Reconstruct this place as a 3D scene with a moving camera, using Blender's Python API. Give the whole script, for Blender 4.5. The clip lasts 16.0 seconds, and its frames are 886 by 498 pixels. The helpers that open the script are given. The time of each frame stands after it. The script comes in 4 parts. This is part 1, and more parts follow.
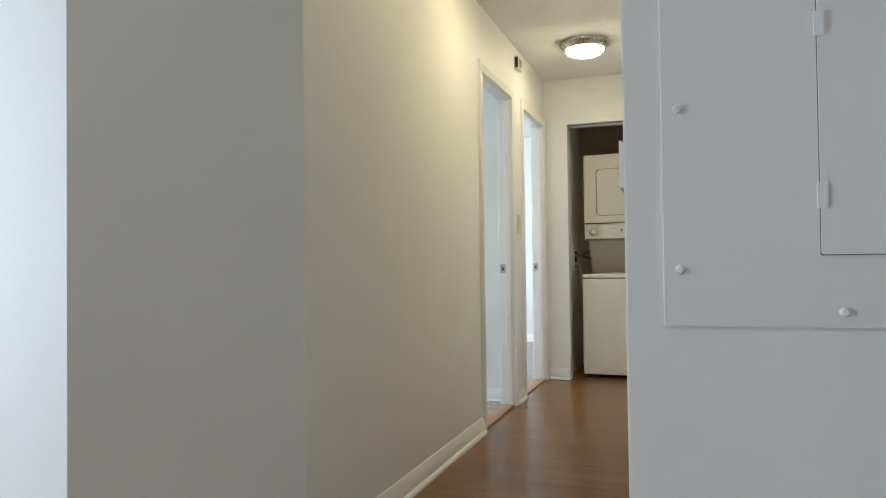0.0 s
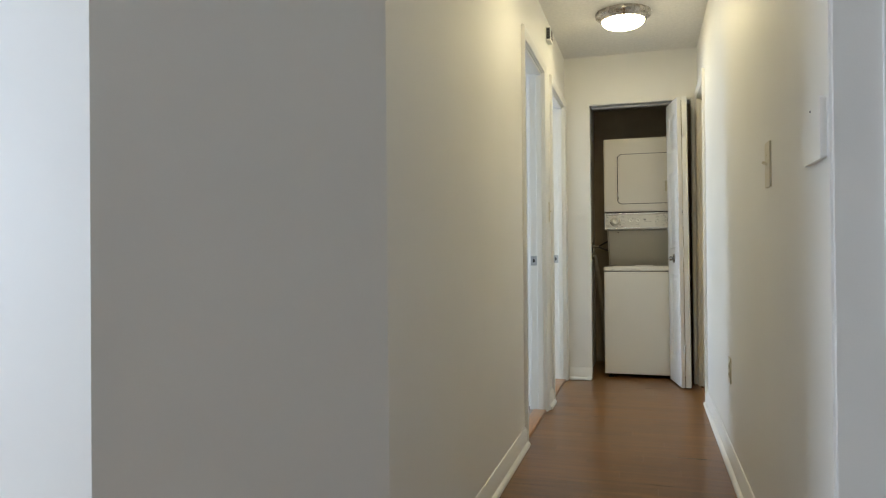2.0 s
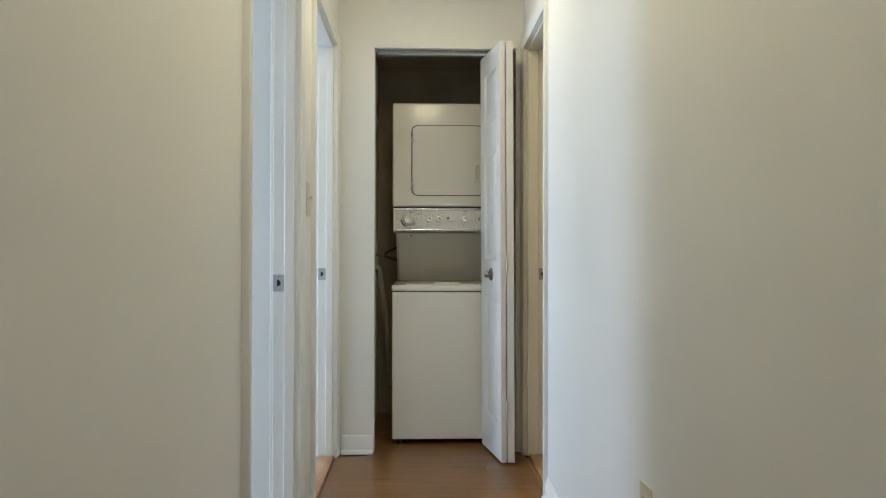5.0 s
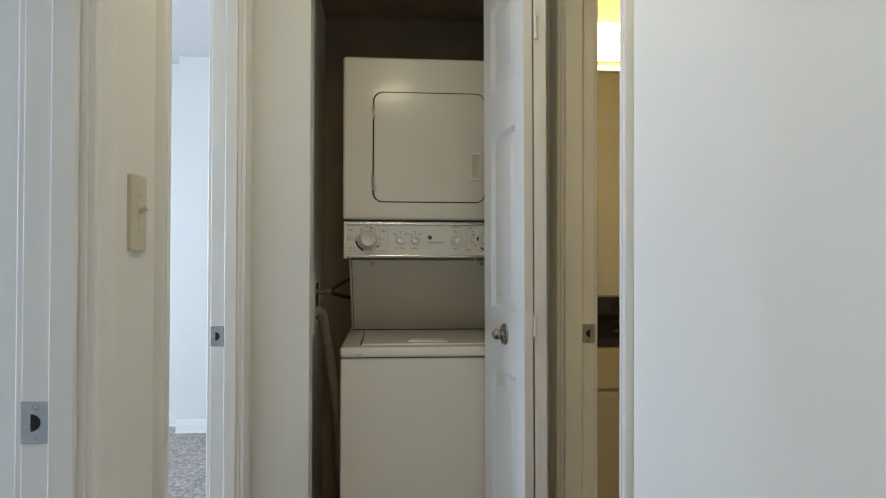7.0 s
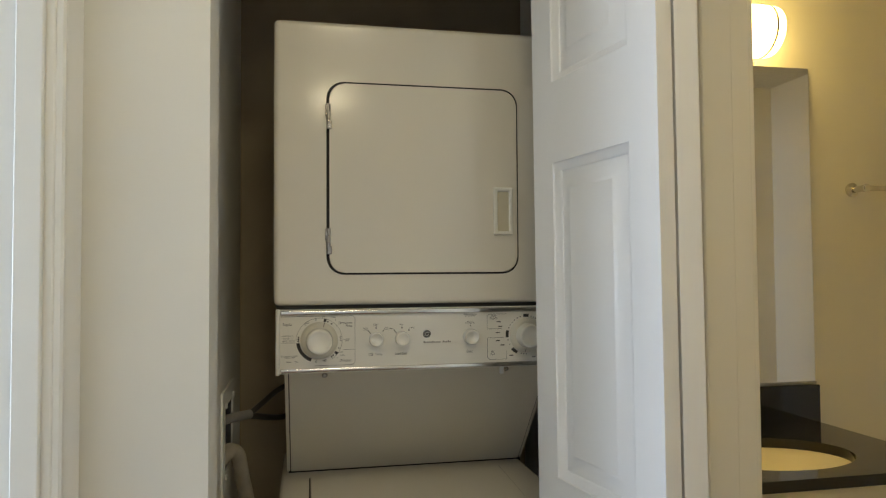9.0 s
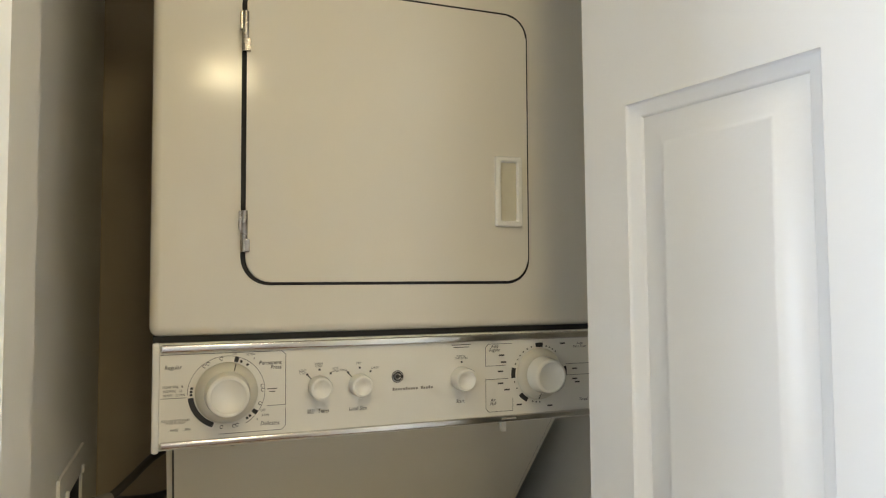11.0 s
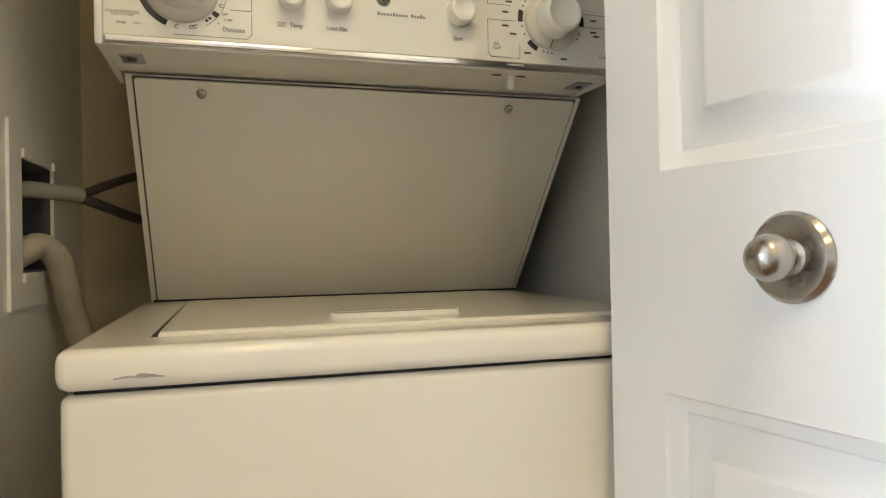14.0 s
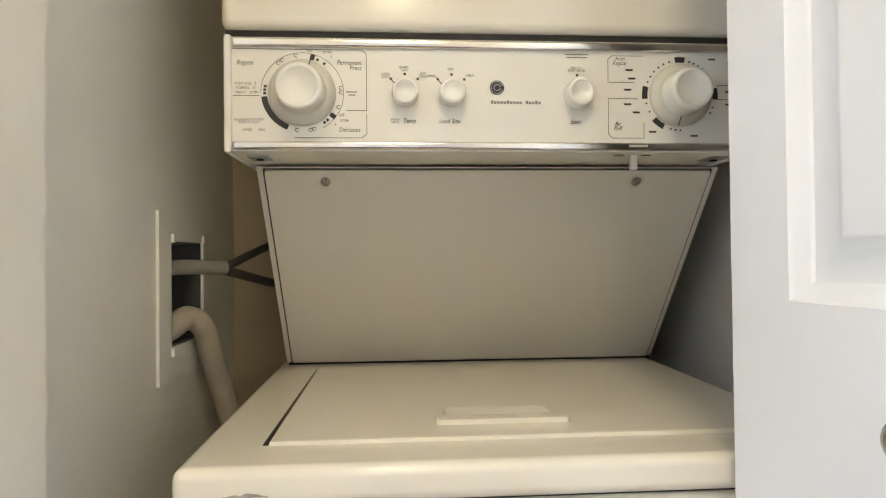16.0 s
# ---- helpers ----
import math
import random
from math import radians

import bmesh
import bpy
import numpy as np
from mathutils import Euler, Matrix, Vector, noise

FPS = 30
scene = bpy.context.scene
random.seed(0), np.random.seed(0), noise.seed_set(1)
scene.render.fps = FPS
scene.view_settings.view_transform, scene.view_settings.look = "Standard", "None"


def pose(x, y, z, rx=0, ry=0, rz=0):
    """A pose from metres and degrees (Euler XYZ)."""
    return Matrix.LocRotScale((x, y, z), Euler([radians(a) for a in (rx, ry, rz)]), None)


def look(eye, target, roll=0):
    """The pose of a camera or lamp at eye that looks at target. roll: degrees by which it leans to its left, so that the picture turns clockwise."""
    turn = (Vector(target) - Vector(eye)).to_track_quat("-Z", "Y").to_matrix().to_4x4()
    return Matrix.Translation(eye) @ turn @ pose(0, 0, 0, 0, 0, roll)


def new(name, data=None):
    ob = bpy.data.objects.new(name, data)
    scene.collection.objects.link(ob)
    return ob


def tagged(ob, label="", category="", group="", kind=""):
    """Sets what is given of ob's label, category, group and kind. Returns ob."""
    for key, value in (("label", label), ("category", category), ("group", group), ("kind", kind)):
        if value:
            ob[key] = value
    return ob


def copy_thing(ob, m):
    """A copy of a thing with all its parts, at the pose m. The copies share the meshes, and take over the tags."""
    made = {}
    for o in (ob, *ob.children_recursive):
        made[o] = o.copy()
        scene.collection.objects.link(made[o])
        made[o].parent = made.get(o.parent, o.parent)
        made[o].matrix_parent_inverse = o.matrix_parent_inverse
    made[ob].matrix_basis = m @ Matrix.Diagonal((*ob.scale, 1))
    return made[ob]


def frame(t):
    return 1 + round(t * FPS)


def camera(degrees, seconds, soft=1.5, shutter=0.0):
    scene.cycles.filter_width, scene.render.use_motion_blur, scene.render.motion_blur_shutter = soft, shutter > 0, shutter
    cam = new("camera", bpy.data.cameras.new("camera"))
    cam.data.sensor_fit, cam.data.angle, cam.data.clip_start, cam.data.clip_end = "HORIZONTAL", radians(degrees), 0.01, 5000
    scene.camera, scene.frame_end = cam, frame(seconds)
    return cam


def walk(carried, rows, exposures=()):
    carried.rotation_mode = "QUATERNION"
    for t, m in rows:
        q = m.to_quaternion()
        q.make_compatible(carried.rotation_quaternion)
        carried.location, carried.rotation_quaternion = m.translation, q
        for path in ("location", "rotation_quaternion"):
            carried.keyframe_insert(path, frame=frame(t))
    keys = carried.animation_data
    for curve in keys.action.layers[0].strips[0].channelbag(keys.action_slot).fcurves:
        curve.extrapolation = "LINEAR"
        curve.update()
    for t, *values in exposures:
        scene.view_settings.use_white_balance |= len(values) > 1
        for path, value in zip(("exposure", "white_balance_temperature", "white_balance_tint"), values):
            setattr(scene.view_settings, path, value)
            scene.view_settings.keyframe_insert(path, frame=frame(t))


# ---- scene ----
cam = camera(65.7, 16.0, 1.2)
PATH = [
    (0, (1.115, -1.794, 0.965), (0.438, 0.088, 1.003), -0.7),
    (0.5, (0.941, -1.869, 0.99), (0.153, -0.031, 1.023), -0.7),
    (1, (0.777, -1.843, 0.984), (-0.044, -0.018, 1.010), -0.7),
    (1.5, (0.696, -1.709, 0.976), (-0.052, 0.147, 0.994), -0.6),
    (2, (0.6, -1.493, 0.964), (0.028, 0.424, 0.977), -0.5),
    (2.5, (0.485, -1.272, 0.965), (0.104, 0.691, 0.978), -0.2),
    (3, (0.394, -1.022, 0.985), (0.2, 0.969, 0.999), 0.3),
    (3.5, (0.388, -0.71, 0.985), (0.35, 1.289, 1.0), 0.2),
    (6, (0.445, 1.004, 1.054), (0.549, 3.001, 1.067), 0.2),
    (6.5, (0.438, 1.377, 1.08), (0.587, 3.371, 1.095), 0.3),
    (7, (0.419, 1.668, 1.148), (0.587, 3.66, 1.171), 0.2),
    (7.5, (0.396, 1.943, 1.226), (0.563, 3.936, 1.254), 0.1),
    (8, (0.389, 2.256, 1.281), (0.572, 4.248, 1.316), 0.1),
    (10.5, (0.243, 3.1, 1.375), (0.943, 4.97, 1.479), -0.7),
    (11, (0.31, 3.23, 1.346), (1.008, 5.101, 1.44), -0.3),
    (11.5, (0.355, 3.419, 1.314), (1.074, 5.282, 1.419), -0.5),
    (12, (0.359, 3.549, 1.254), (1.083, 5.409, 1.384), -0.8),
    (12.5, (0.399, 3.545, 1.21), (1.094, 5.418, 1.312), -0.6),
    (13, (0.421, 3.498, 1.09), (1.164, 5.354, 1.122), -0.4),
    (13.5, (0.426, 3.402, 0.946), (1.131, 5.273, 1.007), -0.3),
    (14, (0.404, 3.343, 0.923), (0.995, 5.254, 0.926), -0.9),
    (14.5, (0.41, 3.31, 0.911), (0.794, 5.272, 0.918), -0.9),
    (15, (0.424, 3.295, 0.895), (0.666, 5.281, 0.895), -1.0),
    (15.5, (0.438, 3.309, 0.923), (0.628, 5.3, 0.934), -0.9),
    (16, (0.456, 3.35, 1.026), (0.607, 5.344, 1.043), -0.5),
]
walk(cam, [(t, look(eye, target, roll)) for t, eye, target, roll in PATH],
     [(0.0, 0.38, 6350, 9), (0.7, 0.24, 6400, 9), (1.5, 0.18, 6500, 9), (2.5, 0.36, 6150, 9), (3.5, 0.30, 5950, 9), (6.0, 0.17, 6000, 10), (7.0, -0.04, 6100, 11), (8.0, 0.08, 6450, 12),
      (10.5, 0.50, 6250, 10), (11.0, 0.70, 6700, 12), (11.5, 0.86, 6300, 15), (12.0, 1.03, 5850, 14), (13.0, 1.27, 5900, 12), (13.5, 1.17, 7000, 13), (14.0, 1.18, 6950, 13), (14.6, 1.25, 6300, 12), (15.0, 1.30, 6200, 15), (16.0, 1.42, 6400, 15)])

# ---- light ----
world = bpy.data.worlds.new("world")
scene.world = world
world.use_nodes = True
wn = world.node_tree.nodes
sky = wn.new("ShaderNodeTexSky")
sky.sky_type, sky.sun_disc, sky.sun_elevation, sky.sun_rotation = "NISHITA", False, radians(40), radians(200)
world.node_tree.links.new(sky.outputs[0], wn["Background"].inputs[0])
wn["Background"].inputs[1].default_value = 0.1


def window_light(name, eye, target, w, h, watts, colour):
    data = bpy.data.lights.new(name, "AREA")
    data.shape, data.size, data.size_y, data.energy, data.color = "RECTANGLE", w, h, watts, colour
    ob = new(name, data)
    ob.matrix_world = look(eye, target)
    return ob


DAY = (0.66, 0.80, 1.0)
window_light("window_light_bedroom_a", (-3.72, 2.12, 1.35), (0, 2.12, 1.35), 1.1, 1.5, 58, DAY)
window_light("window_light_bedroom_b", (-3.72, 4.10, 1.35), (0, 4.10, 1.35), 1.5, 1.5, 98, DAY)
window_light("window_light_living", (-3.93, -1.85, 1.2), (0, -1.85, 1.2), 1.7, 1.9, 195, DAY)


# ---- materials ----
def mat(name, col, rough=0.5, metal=0.0, var=0.05, scale=3.0, bump=0.0, bscale=150.0, rvar=0.06, coat=0.0, emit=0.0, stretch=(1, 1, 1)):
    m = bpy.data.materials.new(name)
    m.use_nodes = True
    nt = m.node_tree
    b = nt.nodes["Principled BSDF"]
    co = nt.nodes.new("ShaderNodeTexCoord")
    mp = nt.nodes.new("ShaderNodeMapping")
    mp.inputs["Scale"].default_value = stretch
    nt.links.new(co.outputs["Object"], mp.inputs[0])
    n1 = nt.nodes.new("ShaderNodeTexNoise")
    n1.inputs["Scale"].default_value, n1.inputs["Detail"].default_value = scale, 6
    nt.links.new(mp.outputs[0], n1.inputs["Vector"])
    ramp = nt.nodes.new("ShaderNodeValToRGB")
    ramp.color_ramp.elements[0].position, ramp.color_ramp.elements[1].position = 0.3, 0.7
    ramp.color_ramp.elements[0].color = (*[max(0, c * (1 - var)) for c in col], 1)
    ramp.color_ramp.elements[1].color = (*[min(1, c * (1 + var)) for c in col], 1)
    nt.links.new(n1.outputs["Fac"], ramp.inputs[0])
    nt.links.new(ramp.outputs[0], b.inputs["Base Color"])
    b.inputs["Metallic"].default_value = metal
    mr = nt.nodes.new("ShaderNodeMapRange")
    mr.inputs["To Min"].default_value, mr.inputs["To Max"].default_value = max(0.02, rough - rvar), min(1, rough + rvar)
    nt.links.new(n1.outputs["Fac"], mr.inputs["Value"])
    nt.links.new(mr.outputs[0], b.inputs["Roughness"])
    b.inputs["Coat Weight"].default_value = coat
    if bump:
        n2 = nt.nodes.new("ShaderNodeTexNoise")
        n2.inputs["Scale"].default_value, n2.inputs["Detail"].default_value = bscale, 4
        nt.links.new(mp.outputs[0], n2.inputs["Vector"])
        bp = nt.nodes.new("ShaderNodeBump")
        bp.inputs["Strength"].default_value, bp.inputs["Distance"].default_value = bump, 0.002
        nt.links.new(n2.outputs["Fac"], bp.inputs["Height"])
        nt.links.new(bp.outputs[0], b.inputs["Normal"])
    if emit:
        b.inputs["Emission Color"].default_value = (*col, 1)
        b.inputs["Emission Strength"].default_value = emit
    return m


def wood_mat():
    """Laminate boards: grain along the board, each board of its own tone."""
    m = mat("laminate_wood", (0.205, 0.096, 0.031), 0.30, var=0.30, scale=4, bump=0.01, bscale=60, stretch=(0.7, 7, 6), coat=0.03)
    nt = m.node_tree
    b = nt.nodes["Principled BSDF"]
    info = nt.nodes.new("ShaderNodeObjectInfo")
    hsv = nt.nodes.new("ShaderNodeHueSaturation")
    mr = nt.nodes.new("ShaderNodeMapRange")
    mr.inputs["To Min"].default_value, mr.inputs["To Max"].default_value = 0.84, 1.12
    nt.links.new(info.outputs["Random"], mr.inputs["Value"])
    nt.links.new(mr.outputs[0], hsv.inputs["Value"])
    old = b.inputs["Base Color"].links[0].from_socket
    nt.links.new(old, hsv.inputs["Color"])
    nt.links.new(hsv.outputs[0], b.inputs["Base Color"])
    add = nt.nodes.new("ShaderNodeVectorMath")
    mul = nt.nodes.new("ShaderNodeVectorMath")
    mul.operation = "SCALE"
    mul.inputs[0].default_value = (7, 3, 5)
    nt.links.new(info.outputs["Random"], mul.inputs["Scale"])
    mp = [n for n in nt.nodes if n.type == "MAPPING"][0]
    co = [n for n in nt.nodes if n.type == "TEX_COORD"][0]
    nt.links.new(co.outputs["Object"], add.inputs[0])
    nt.links.new(mul.outputs[0], add.inputs[1])
    nt.links.new(add.outputs[0], mp.inputs[0])
    return m


WALL = mat("wall_paint", (0.80, 0.785, 0.735), 0.55, var=0.025, scale=1.3, bump=0.10, bscale=220)
CEIL = mat("ceiling_texture", (0.80, 0.785, 0.74), 0.9, var=0.05, scale=60, bump=0.9, bscale=110)
TRIM = mat("trim_paint", (0.82, 0.81, 0.77), 0.42, var=0.012, scale=2, bump=0.02, bscale=90, rvar=0.02)
DOORP = mat("door_paint", (0.82, 0.82, 0.815), 0.30, var=0.02, scale=3, bump=0.10, bscale=130)
WOOD = wood_mat()
STRIP = mat("oak_strip", (0.40, 0.22, 0.11), 0.35, var=0.2, scale=14, bump=0.1, stretch=(8, 1, 1))
CARPET = mat("carpet_pile", (0.42, 0.37, 0.33), 1.0, var=0.52, scale=58, bump=1.0, bscale=120)
ENAMEL = mat("bisque_enamel", (0.765, 0.72, 0.62), 0.13, var=0.015, scale=2, bump=0.012, bscale=350, rvar=0.03)
PANELW = mat("panel_plastic", (0.80, 0.775, 0.70), 0.38, var=0.02, scale=5)
KNOBW = mat("knob_plastic", (0.83, 0.81, 0.74), 0.22, var=0.01, scale=5)
SKIRT = mat("dial_skirt", (0.62, 0.59, 0.50), 0.30, var=0.02, scale=5)
CHROME = mat("chrome_trim", (0.70, 0.69, 0.67), 0.16, 1.0, var=0.08, scale=30)
NICKEL = mat("satin_nickel", (0.42, 0.39, 0.36), 0.27, 1.0, var=0.06, scale=40)
STEEL = mat("dull_steel", (0.45, 0.46, 0.47), 0.42, 1.0, var=0.1, scale=60)
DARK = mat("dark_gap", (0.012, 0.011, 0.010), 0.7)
INK = mat("printed_ink", (0.03, 0.03, 0.03), 0.5)
INKG = mat("printed_grey", (0.055, 0.05, 0.045), 0.5)
INKM = mat("printed_mid_grey", (0.26, 0.24, 0.21), 0.5)
IVORY = mat("ivory_plastic", (0.62, 0.57, 0.43), 0.35, var=0.03, scale=20)
WHITEP = mat("white_plastic", (0.80, 0.79, 0.75), 0.4, var=0.02, scale=10)
PANELG = mat("panel_paint", (0.79, 0.78, 0.74), 0.45, var=0.015, scale=4, bump=0.05, bscale=200)
HOSE = mat("beige_hose", (0.45, 0.40, 0.31), 0.5, var=0.12, scale=18, bump=0.1)
CORD = mat("dark_cord", (0.06, 0.055, 0.05), 0.45, var=0.2, scale=20)
GREYP = mat("grey_cord", (0.30, 0.28, 0.25), 0.45, var=0.12, scale=20)
BOXG = mat("dark_grey_plastic", (0.075, 0.078, 0.085), 0.45, var=0.25, scale=25)
GRANITE = mat("black_granite", (0.012, 0.012, 0.013), 0.10, var=0.5, scale=120, coat=0.3)
VANITY = mat("vanity_paint", (0.80, 0.74, 0.60), 0.35, var=0.03, scale=3)
PORC = mat("biscuit_porcelain", (0.74, 0.62, 0.42), 0.12, var=0.02)
MIRROR = mat("mirror_glass", (0.86, 0.86, 0.84), 0.02, 1.0, var=0.0, rvar=0.0)
SURROUND = mat("shower_surround", (0.78, 0.74, 0.64), 0.25, var=0.02)
TILE = mat("bath_floor_tile", (0.45, 0.40, 0.32), 0.4, var=0.1, scale=8)
GLOW = mat("opal_glass", (1.0, 0.86, 0.53), 0.3, var=0.0, emit=25.0)
GLOWB = mat("vanity_glass", (1.0, 0.70, 0.20), 0.3, var=0.0, emit=10.5)
# dark tan on the closet's back wall and ceiling keeps the inside dark
CLOSET_TAN = mat("closet_dark_tan", (0.40, 0.335, 0.235), 0.8, var=0.12, scale=4, bump=0.1)
SCUFF = mat("scuff_mark", (0.35, 0.32, 0.30), 0.8, var=0.3, scale=80)


# ---- shape helpers ----
ROOTS = {}


def thing(name, base, label, category, group="", kind="", rz=0.0, local=False):
    ob = new(name)
    ob.empty_display_size = 0.1
    ob.matrix_basis = pose(*base, 0, 0, rz)
    ROOTS[ob.name] = Vector((0, 0, 0)) if local or rz else Vector(base)
    return tagged(ob, label, category, group, kind)


def smooth_by_angle(me, deg=35):
    me.shade_smooth()
    me.set_sharp_from_angle(angle=radians(deg))


def part(name, bm, material, parent, label="", kind=""):
    """One mesh under a thing, or under a part of it, in the thing's own frame."""
    root = parent
    while root.parent:
        root = root.parent
    bmesh.ops.recalc_face_normals(bm, faces=bm.faces)
    off = ROOTS.get(root.name, Vector((0, 0, 0)))
    bmesh.ops.translate(bm, verts=bm.verts, vec=-off)
    me = bpy.data.meshes.new(name)
    bm.to_mesh(me)
    bm.free()
    smooth_by_angle(me)
    me.materials.append(material)
    ob = new(name, me)
    ob.parent = parent
    if len(me.polygons) > 6:
        ob.modifiers.new("normals", "WEIGHTED_NORMAL").keep_sharp = True
    return tagged(ob, label, "", "", kind)


def solid(name, bm, material, label="", category="", kind="structure"):
    """A top-level mesh in world coordinates."""
    bmesh.ops.recalc_face_normals(bm, faces=bm.faces)
    me = bpy.data.meshes.new(name)
    bm.to_mesh(me)
    bm.free()
    smooth_by_angle(me)
    me.materials.append(material)
    return tagged(new(name, me), label, category, "", kind)


def bx(x0, x1, y0, y1, z0, z1, bev=0.0, bm=None, seg=2):
    one = bmesh.new()
    bmesh.ops.create_cube(one, size=1)
    bmesh.ops.transform(one, verts=one.verts, matrix=Matrix.Translation(((x0 + x1) / 2, (y0 + y1) / 2, (z0 + z1) / 2)) @ Matrix.Diagonal((x1 - x0, y1 - y0, z1 - z0, 1)))
    if bev:
        bmesh.ops.bevel(one, geom=one.edges[:], offset=bev, segments=seg, profile=0.5, affect="EDGES")
    return join(bm, one)


def join(bm, one):
    if bm is None:
        return one
    me = bpy.data.meshes.new("joined")
    one.to_mesh(me)
    one.free()
    bm.from_mesh(me)
    bpy.data.meshes.remove(me)
    return bm


def lathe(profile, origin, axis, seg=32, bm=None, squash=1.0):
    """profile: (radius, height along axis) from the base to the tip."""
    one = bmesh.new()
    rot = Vector((0, 0, 1)).rotation_difference(Vector(axis)).to_matrix()
    rings = []
    for r, h in profile:
        ring = [one.verts.new(Vector(origin) + rot @ Vector((r * math.cos(2 * math.pi * k / seg), squash * r * math.sin(2 * math.pi * k / seg), h))) for k in range(seg)]
        rings.append(ring)
    for a, b in zip(rings, rings[1:]):
        for k in range(seg):
            one.faces.new((a[k], a[(k + 1) % seg], b[(k + 1) % seg], b[k]))
    if profile[0][0] > 1e-6:
        one.faces.new(rings[0][::-1])
    if profile[-1][0] > 1e-6:
        one.faces.new(rings[-1])
    bmesh.ops.remove_doubles(one, verts=one.verts, dist=1e-6)
    return join(bm, one)


def rod(p0, p1, r, seg=16, bm=None):
    d = Vector(p1) - Vector(p0)
    return lathe([(r, 0), (r, d.length)], p0, d.normalized(), seg, bm)


def tube(points, r, seg=12, bm=None, steps=8):
    """A round tube along a smooth curve through the points."""
    pts = [Vector(p) for p in points]
    ext = [pts[0] * 2 - pts[1]] + pts + [pts[-1] * 2 - pts[-2]]
    line = []
    for i in range(1, len(ext) - 2):
        for s in range(steps):
            t = s / steps
            a, b, c, d = ext[i - 1:i + 3]
            line.append(0.5 * (2 * b + (c - a) * t + (2 * a - 5 * b + 4 * c - d) * t * t + (3 * b - a - 3 * c + d) * t ** 3))
    line.append(pts[-1])
    one = bmesh.new()
    rings = []
    up = Vector((0.13, 0.21, 0.97))
    for i, p in enumerate(line):
        tan = (line[min(i + 1, len(line) - 1)] - line[max(i - 1, 0)]).normalized()
        s = tan.cross(up).normalized()
        u = s.cross(tan).normalized()
        up = u
        rings.append([one.verts.new(p + r * (s * math.cos(2 * math.pi * k / seg) + u * math.sin(2 * math.pi * k / seg))) for k in range(seg)])
    for a, b in zip(rings, rings[1:]):
        for k in range(seg):
            one.faces.new((a[k], a[(k + 1) % seg], b[(k + 1) % seg], b[k]))
    one.faces.new(rings[0][::-1])
    one.faces.new(rings[-1])
    return join(bm, one)


def extrude_poly(pts, put, d0, d1, bm=None, bev=0.0):
    """A flat outline (u, v) made solid from depth d0 to d1; put(u, v, d) gives the place."""
    one = bmesh.new()
    a = [one.verts.new(put(u, v, d0)) for u, v in pts]
    b = [one.verts.new(put(u, v, d1)) for u, v in pts]
    one.faces.new(a[::-1])
    front = one.faces.new(b)
    for k in range(len(pts)):
        one.faces.new((a[k], a[(k + 1) % len(pts)], b[(k + 1) % len(pts)], b[k]))
    if bev:
        bmesh.ops.bevel(one, geom=list(front.edges), offset=bev, segments=2, profile=0.5, affect="EDGES")
    return join(bm, one)


def rrect(u0, u1, v0, v1, r, n=6):
    out = []
    for cu, cv, a0 in ((u1 - r, v0 + r, -90), (u1 - r, v1 - r, 0), (u0 + r, v1 - r, 90), (u0 + r, v0 + r, 180)):
        for k in range(n + 1):
            a = radians(a0 + 90 * k / n)
            out.append((cu + r * math.cos(a), cv + r * math.sin(a)))
    return out


def wall(name, a, b, thick, z0, z1, openings=(), material=None):
    """A wall whose seen face runs from a to b, thick to the right of that way, with openings (s0, s1, low, high) cut through."""
    a, b = Vector(a), Vector(b)
    length = (b - a).length
    d = (b - a) / length
    nrm = Vector((d.y, -d.x)) * thick
    ss = sorted({0.0, length, *[o[0] for o in openings], *[o[1] for o in openings]})
    zs = sorted({z0, z1, *[o[2] for o in openings], *[o[3] for o in openings]})

    def full(i, j):
        if not (0 <= i < len(ss) - 1 and 0 <= j < len(zs) - 1):
            return False
        s, z = (ss[i] + ss[i + 1]) / 2, (zs[j] + zs[j + 1]) / 2
        return not any(o[0] < s < o[1] and o[2] < z < o[3] for o in openings)

    bm = bmesh.new()
    memo = {}

    def v(i, j, k):
        if (i, j, k) not in memo:
            p = a + d * ss[i] + nrm * k
            memo[i, j, k] = bm.verts.new((p.x, p.y, zs[j]))
        return memo[i, j, k]

    for i in range(len(ss) - 1):
        for j in range(len(zs) - 1):
            if full(i, j):
                bm.faces.new((v(i, j, 0), v(i + 1, j, 0), v(i + 1, j + 1, 0), v(i, j + 1, 0)))
                bm.faces.new((v(i, j, 1), v(i, j + 1, 1), v(i + 1, j + 1, 1), v(i + 1, j, 1)))
                for di, dj, e in ((-1, 0, ((i, j), (i, j + 1))), (1, 0, ((i + 1, j), (i + 1, j + 1))), (0, -1, ((i, j), (i + 1, j))), (0, 1, ((i, j + 1), (i + 1, j + 1)))):
                    if not full(i + di, j + dj):
                        p, q = e
                        bm.faces.new((v(*p, 0), v(*q, 0), v(*q, 1), v(*p, 1)))
    return solid(name, bm, material or WALL, kind="structure")


BASE_PROFILE = ((-0.003, 0), (0.030, 0), (0.030, 0.007), (0.026, 0.015), (0.018, 0.020), (0.0135, 0.0205), (0.013, 0.064), (0.010, 0.070), (0.009, 0.078), (0.004, 0.090), (-0.003, 0.092))


